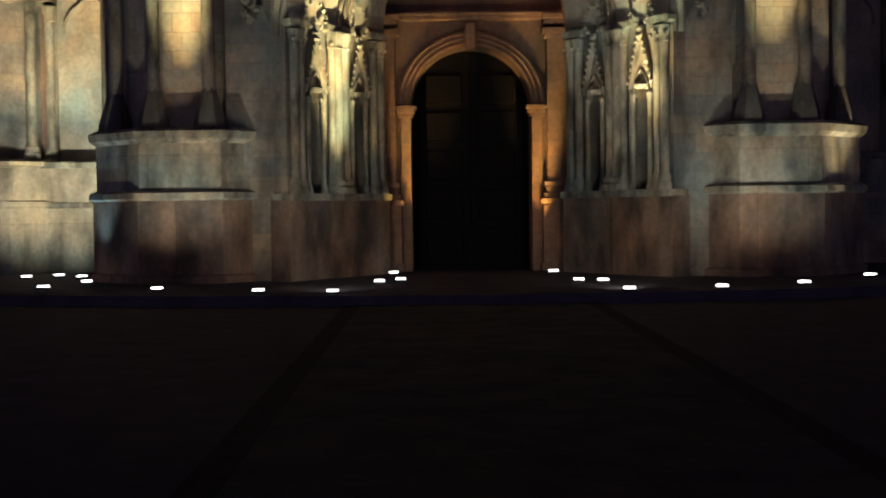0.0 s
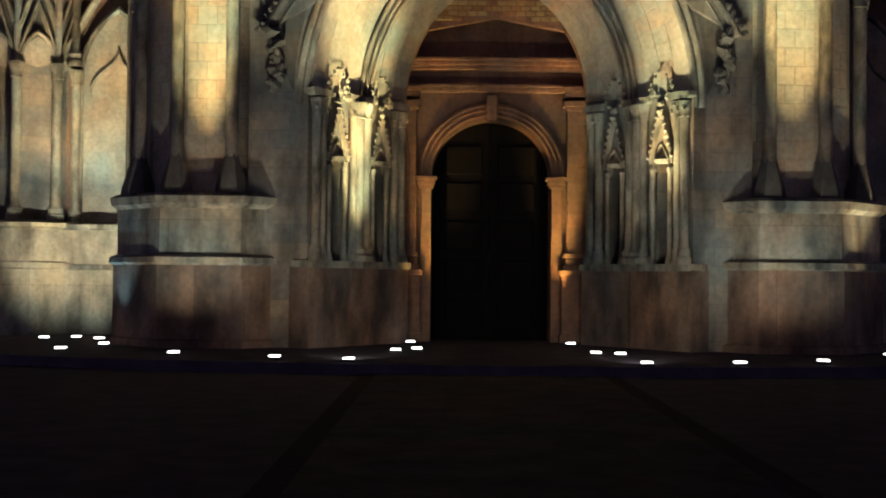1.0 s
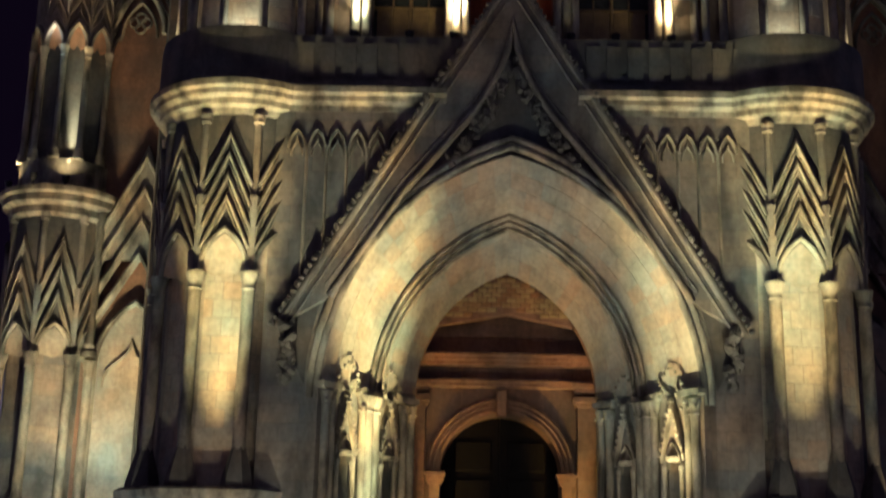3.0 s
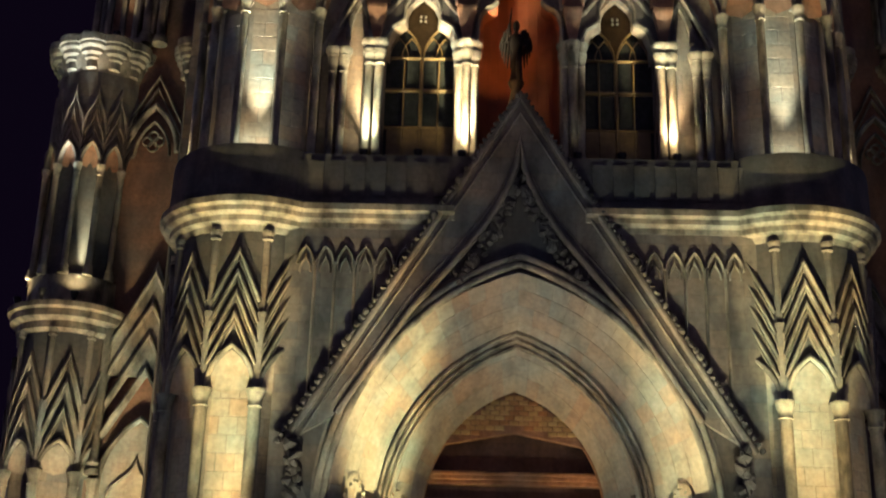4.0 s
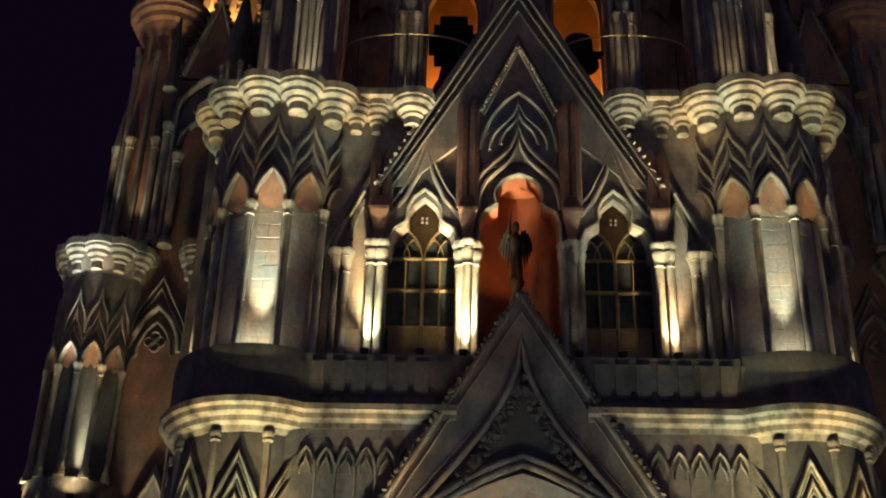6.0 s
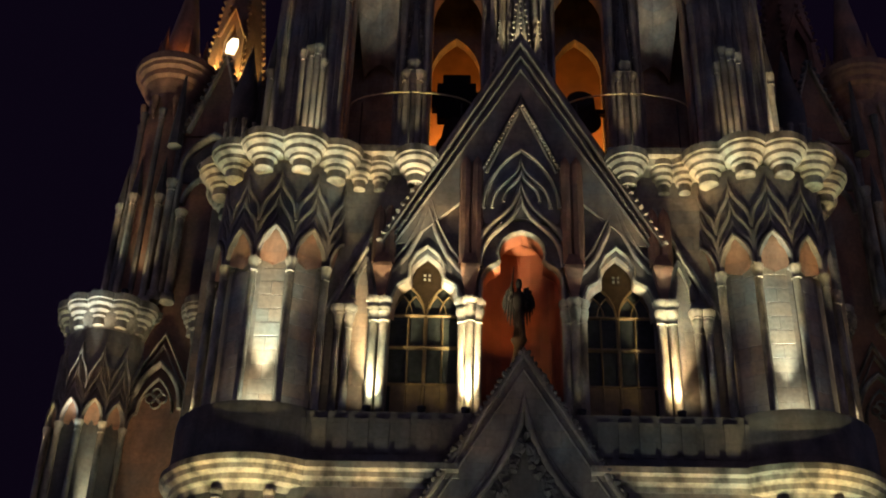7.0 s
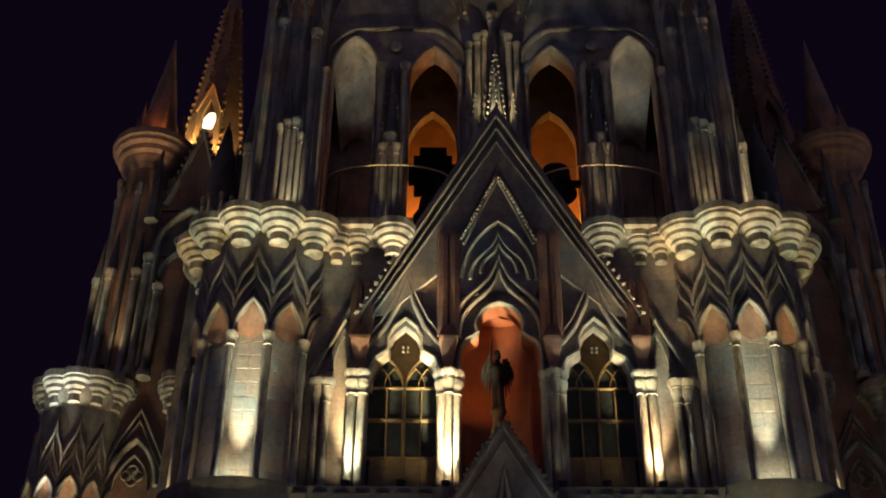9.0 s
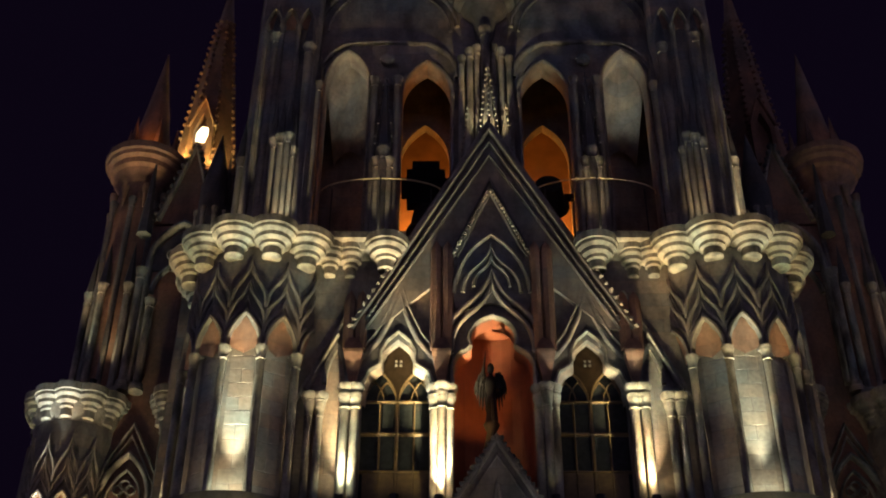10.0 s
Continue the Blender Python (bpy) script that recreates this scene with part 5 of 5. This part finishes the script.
    lathe(bm, [(1.35, 26.0), (1.35, 31.2), (1.3, 31.5), (0.06, 42.5)], (s * 10.6, 9.0, 0), 8, 22.5, 382.5)
    part("body", bm, M_RUST, sp, smooth=False)
    knobs("crocket", [((s * 10.6 + (1.32 - 1.24 * i / 30) * math.cos(radians(45 * k + 22.5)), 9.0 + (1.32 - 1.24 * i / 30) * math.sin(radians(45 * k + 22.5)), 31.6 + 10.9 * i / 30), 0.09) for k in range(3, 8) for i in range(24)], M_RUST, sp)
    df = Flat(7.6, s * 10.6)
    bm = bmesh.new()
    between(bm, df, [(-0.45, 31.4), (-0.45, 33.4), (0, 34.6), (0.45, 33.4), (0.45, 31.4)], [(-0.27, 31.4), (-0.27, 33.1), (0, 33.9), (0.27, 33.1), (0.27, 31.4)], -0.9, 0.0)
    part("dormer", bm, M_RUST, sp, smooth=False)
    piece("dormer_mould", lambda bm: sweep(bm, df, chevron(0.5, 33.2, 34.7), 0.12, 0.1), M_RUST, sp)
    if s < 0:
        bm = bmesh.new()
        slab(bm, Flat(7.8, s * 10.6), [(-0.20, 32.6), (0.12, 32.55), (0.24, 33.0), (0.20, 33.25), (-0.02, 33.3), (-0.2, 33.0)], 0.0, 0.06)
        part("lit_opening", bm, M_LAMP, sp, "glowing white lamp behind the dormer opening", smooth=False)

# ---------- ground floodlights and lamps ----------
def floodlight(x, y, z, aim, watts, colour, angle=75, w=0.25, spill=0.0, narrow=1.0):
    f = thing("floodlight", "square ground floodlight with glowing white lens", "floodlight", "ground floodlights", (x, y, z))
    bm = bmesh.new()
    block(bm, -w / 2, w / 2, -0.13, 0.13, 0.0, 0.05, 0.01)
    housing = part("housing", bm, M_IRON, f)
    bm = bmesh.new()
    block(bm, -w / 2 + 0.02, w / 2 - 0.02, -0.09, 0.09, 0.05, 0.08, 0.01)
    part("lens", bm, M_LENS, housing, "glowing white lens")
    if watts:
        spot((x, y, z + 0.22), aim, watts, colour, angle, 1.0, narrow=narrow)
    if spill:
        spot((x, y, z + 0.22), (x * 1.02, -0.9, 3.4) if abs(x) > 4 else (x * 1.1, 0.4, 1.8), spill, NEUTRAL, 88, 1.0)


FLOODS = [  # x, y, aim, watts, colour, beam
    (-6.54, -3.28, (-6.52, -0.5, 12.6), 22000, YELLOW, 44),
    (-4.40, -4.24, (-4.9, 0.2, 12.2), 5200, (0.98, 0.90, 0.60), 32),
    (-2.95, -4.73, (-1.9, -0.3, 12.0), 1500, NEUTRAL, 50),
    (2.55, -5.02, (1.9, -0.3, 12.0), 1500, NEUTRAL, 50),
    (4.33, -4.72, (5.0, 0.2, 12.2), 5200, (0.95, 0.93, 0.62), 32),
    (6.13, -3.86, (6.5, -0.5, 12.6), 22000, YELLOW, 44),
    (8.20, -1.6, (8.6, 1.4, 9.5), 1300, WARM, 40),
    (-2.21, -1.64, (-3.22, 0.75, 7.0), 14000, YELLOW, 48),
    (-1.78, -1.05, (-2.6, 1.8, 7.0), 350, WARM, 60),
    (1.97, -1.96, (3.1, 0.9, 7.0), 1000, NEUTRAL, 56),
    (2.44, -2.23, (3.75, 0.0, 7.6), 8500, YELLOW, 44),
    (-10.87, 2.13, (-12.0, 5.0, 9.5), 4600, WARM, 56),
    (-9.11, -2.22, (-10.6, 4.0, 2.6), 4000, GREENISH, 44),
    (-10.22, 2.58, (-10.1, 5.0, 9.5), 3200, WARM, 66),
    (-9.48, 1.93, (-9.9, 5.0, 15.0), 4200, WARM, 50),
    (-8.73, -0.37, (-8.2, 1.2, 8.0), 150, TEAL, 60),
]
for x, y, aim, watts, colour, angle in FLOODS:
    floodlight(x, y, 0.2, aim, watts, colour, angle, spill=430 if 6 < abs(x) < 8 else 160 if 4 < abs(x) < 6 else 260 if 2.5 < abs(x) < 4 else 0, narrow=0.40 if watts == 22000 else 0.42 if watts in (14000, 8500) else 1.0)
floodlight(-2.02, 1.8, 0.2, (-1.4, 3.1, 5.5), 1500, AMBER, 64, 0.26, narrow=0.35)
floodlight(1.79, 1.67, 0.2, (1.55, 3.1, 5.5), 1900, AMBER, 64, 0.26, narrow=0.35)


def projector(x, y, z, aim, watts, colour, angle=60, blend=0.9, spill=0.0, narrow=1.0):
    """A small projector: a beam and, where spill is given, the weaker light round it."""
    f = thing("projector", "small black floodlight projector on a bracket", "floodlight", "balcony projectors", (x, y, z))
    bm = bmesh.new()
    lathe(bm, [(0.05, 0.0), (0.05, 0.12), (0.09, 0.16), (0.12, 0.32), (0.10, 0.33)], (0, 0, 0), 10)
    part("housing", bm, M_IRON, f)
    spot((x, y, z + 0.36), aim, watts, colour, angle, blend, narrow=narrow)
    if spill:
        spot((x, y, z + 0.36), aim, watts * spill, colour, 150, 1.0)


for s in (-1, 1):
    projector(s * 6.53, -0.32, 13.9, (s * 6.53, -0.08, 21.0), 5600 if s < 0 else 3900, (0.98, 0.96, 0.72), 34, 1.0, 0.025)
    projector(s * 3.85, 0.02, 14.3, (s * 3.80, 0.34, 18.0), 4200, WARM, 90, 1.0, 0.025, 0.45)
    projector(s * 1.42, 0.02, 14.3, (s * 1.40, 0.34, 18.0), 8500 if s < 0 else 25, WARM, 90, 1.0, 0.015, 0.45)
    projector(s * 8.60, 1.0, 14.1, (s * 8.38, 1.55, 19.0), 600, WARM, 40, 1.0, 0.1)
    projector(s * 2.5, 0.0, 14.3, (s * 1.7, 0.45, 24.0), 1800 if s < 0 else 1300, GREENISH, 44, 1.0, 0.0, 0.6)
    projector(s * 6.15, 0.9, 22.75, (s * 6.2, 1.5, 28.0), 1900 if s < 0 else 700, WARM, 50, 1.0)
    projector(s * 7.75, 1.5, 22.75, (s * 7.7, 2.2, 28.0), 400 if s < 0 else 2200, WARM, 40, 1.0)
    projector(s * 3.28, 1.3, 22.75, (s * 3.28, 1.95, 28.0), 1000, WARM, 40, 1.0)
    projector(s * 4.6, 3.0, 22.75, (s * 4.6, 3.4, 33.0), 1500 if s < 0 else 2400, NEUTRAL, 22, 1.0)
    projector(s * 12.12, 4.72, 12.0, (s * 12.16, 5.0, 18.0), 3000 if s < 0 else 25, WARM, 60, 1.0, 0.02, 0.25)
    projector(s * 13.95, 5.4, 12.0, (s * 13.6, 5.5, 18.5), 900 if s < 0 else 30, WARM, 50, 1.0, 0.05)
    projector(s * 12.95, 4.50, 12.0, (s * 12.95, 4.52, 20.3), 12000 if s < 0 else 60, (0.9, 0.97, 0.92), 16, 1.0)
    projector(s * 12.9, 5.0, 20.35, (s * 12.7, 5.5, 25.0), 1300 if s < 0 else 260, WARM, 36, 1.0)
    projector(s * 12.0, 5.0, 20.35, (s * 11.3, 5.8, 26.0), 350 if s < 0 else 25, WARM, 50, 1.0)
spot((0, 0.95, 26.3), (0.05, 1.7, 29.0), 1300, WARM, 50, 1.0)
spot((-0.50, 0.42, 15.95), (-0.30, 1.6, 19.3), 170, (1.0, 0.46, 0.13), 76, 1.0)
glow((-1.6, 6.4, 26.6), 640, (1.0, 0.36, 0.06), 0.15)
glow((2.6, 6.4, 26.0), 520, (1.0, 0.36, 0.06), 0.15)
spot((-11.35, 7.35, 30.9), (-11.15, 8.4, 35.0), 1850, AMBER, 90)
spot((-9.85, 7.3, 30.9), (-10.2, 8.3, 35.0), 700, AMBER, 90)
spot((-11.7, 5.3, 30.5), (-12.0, 6.4, 33.0), 40, ORANGE, 90)
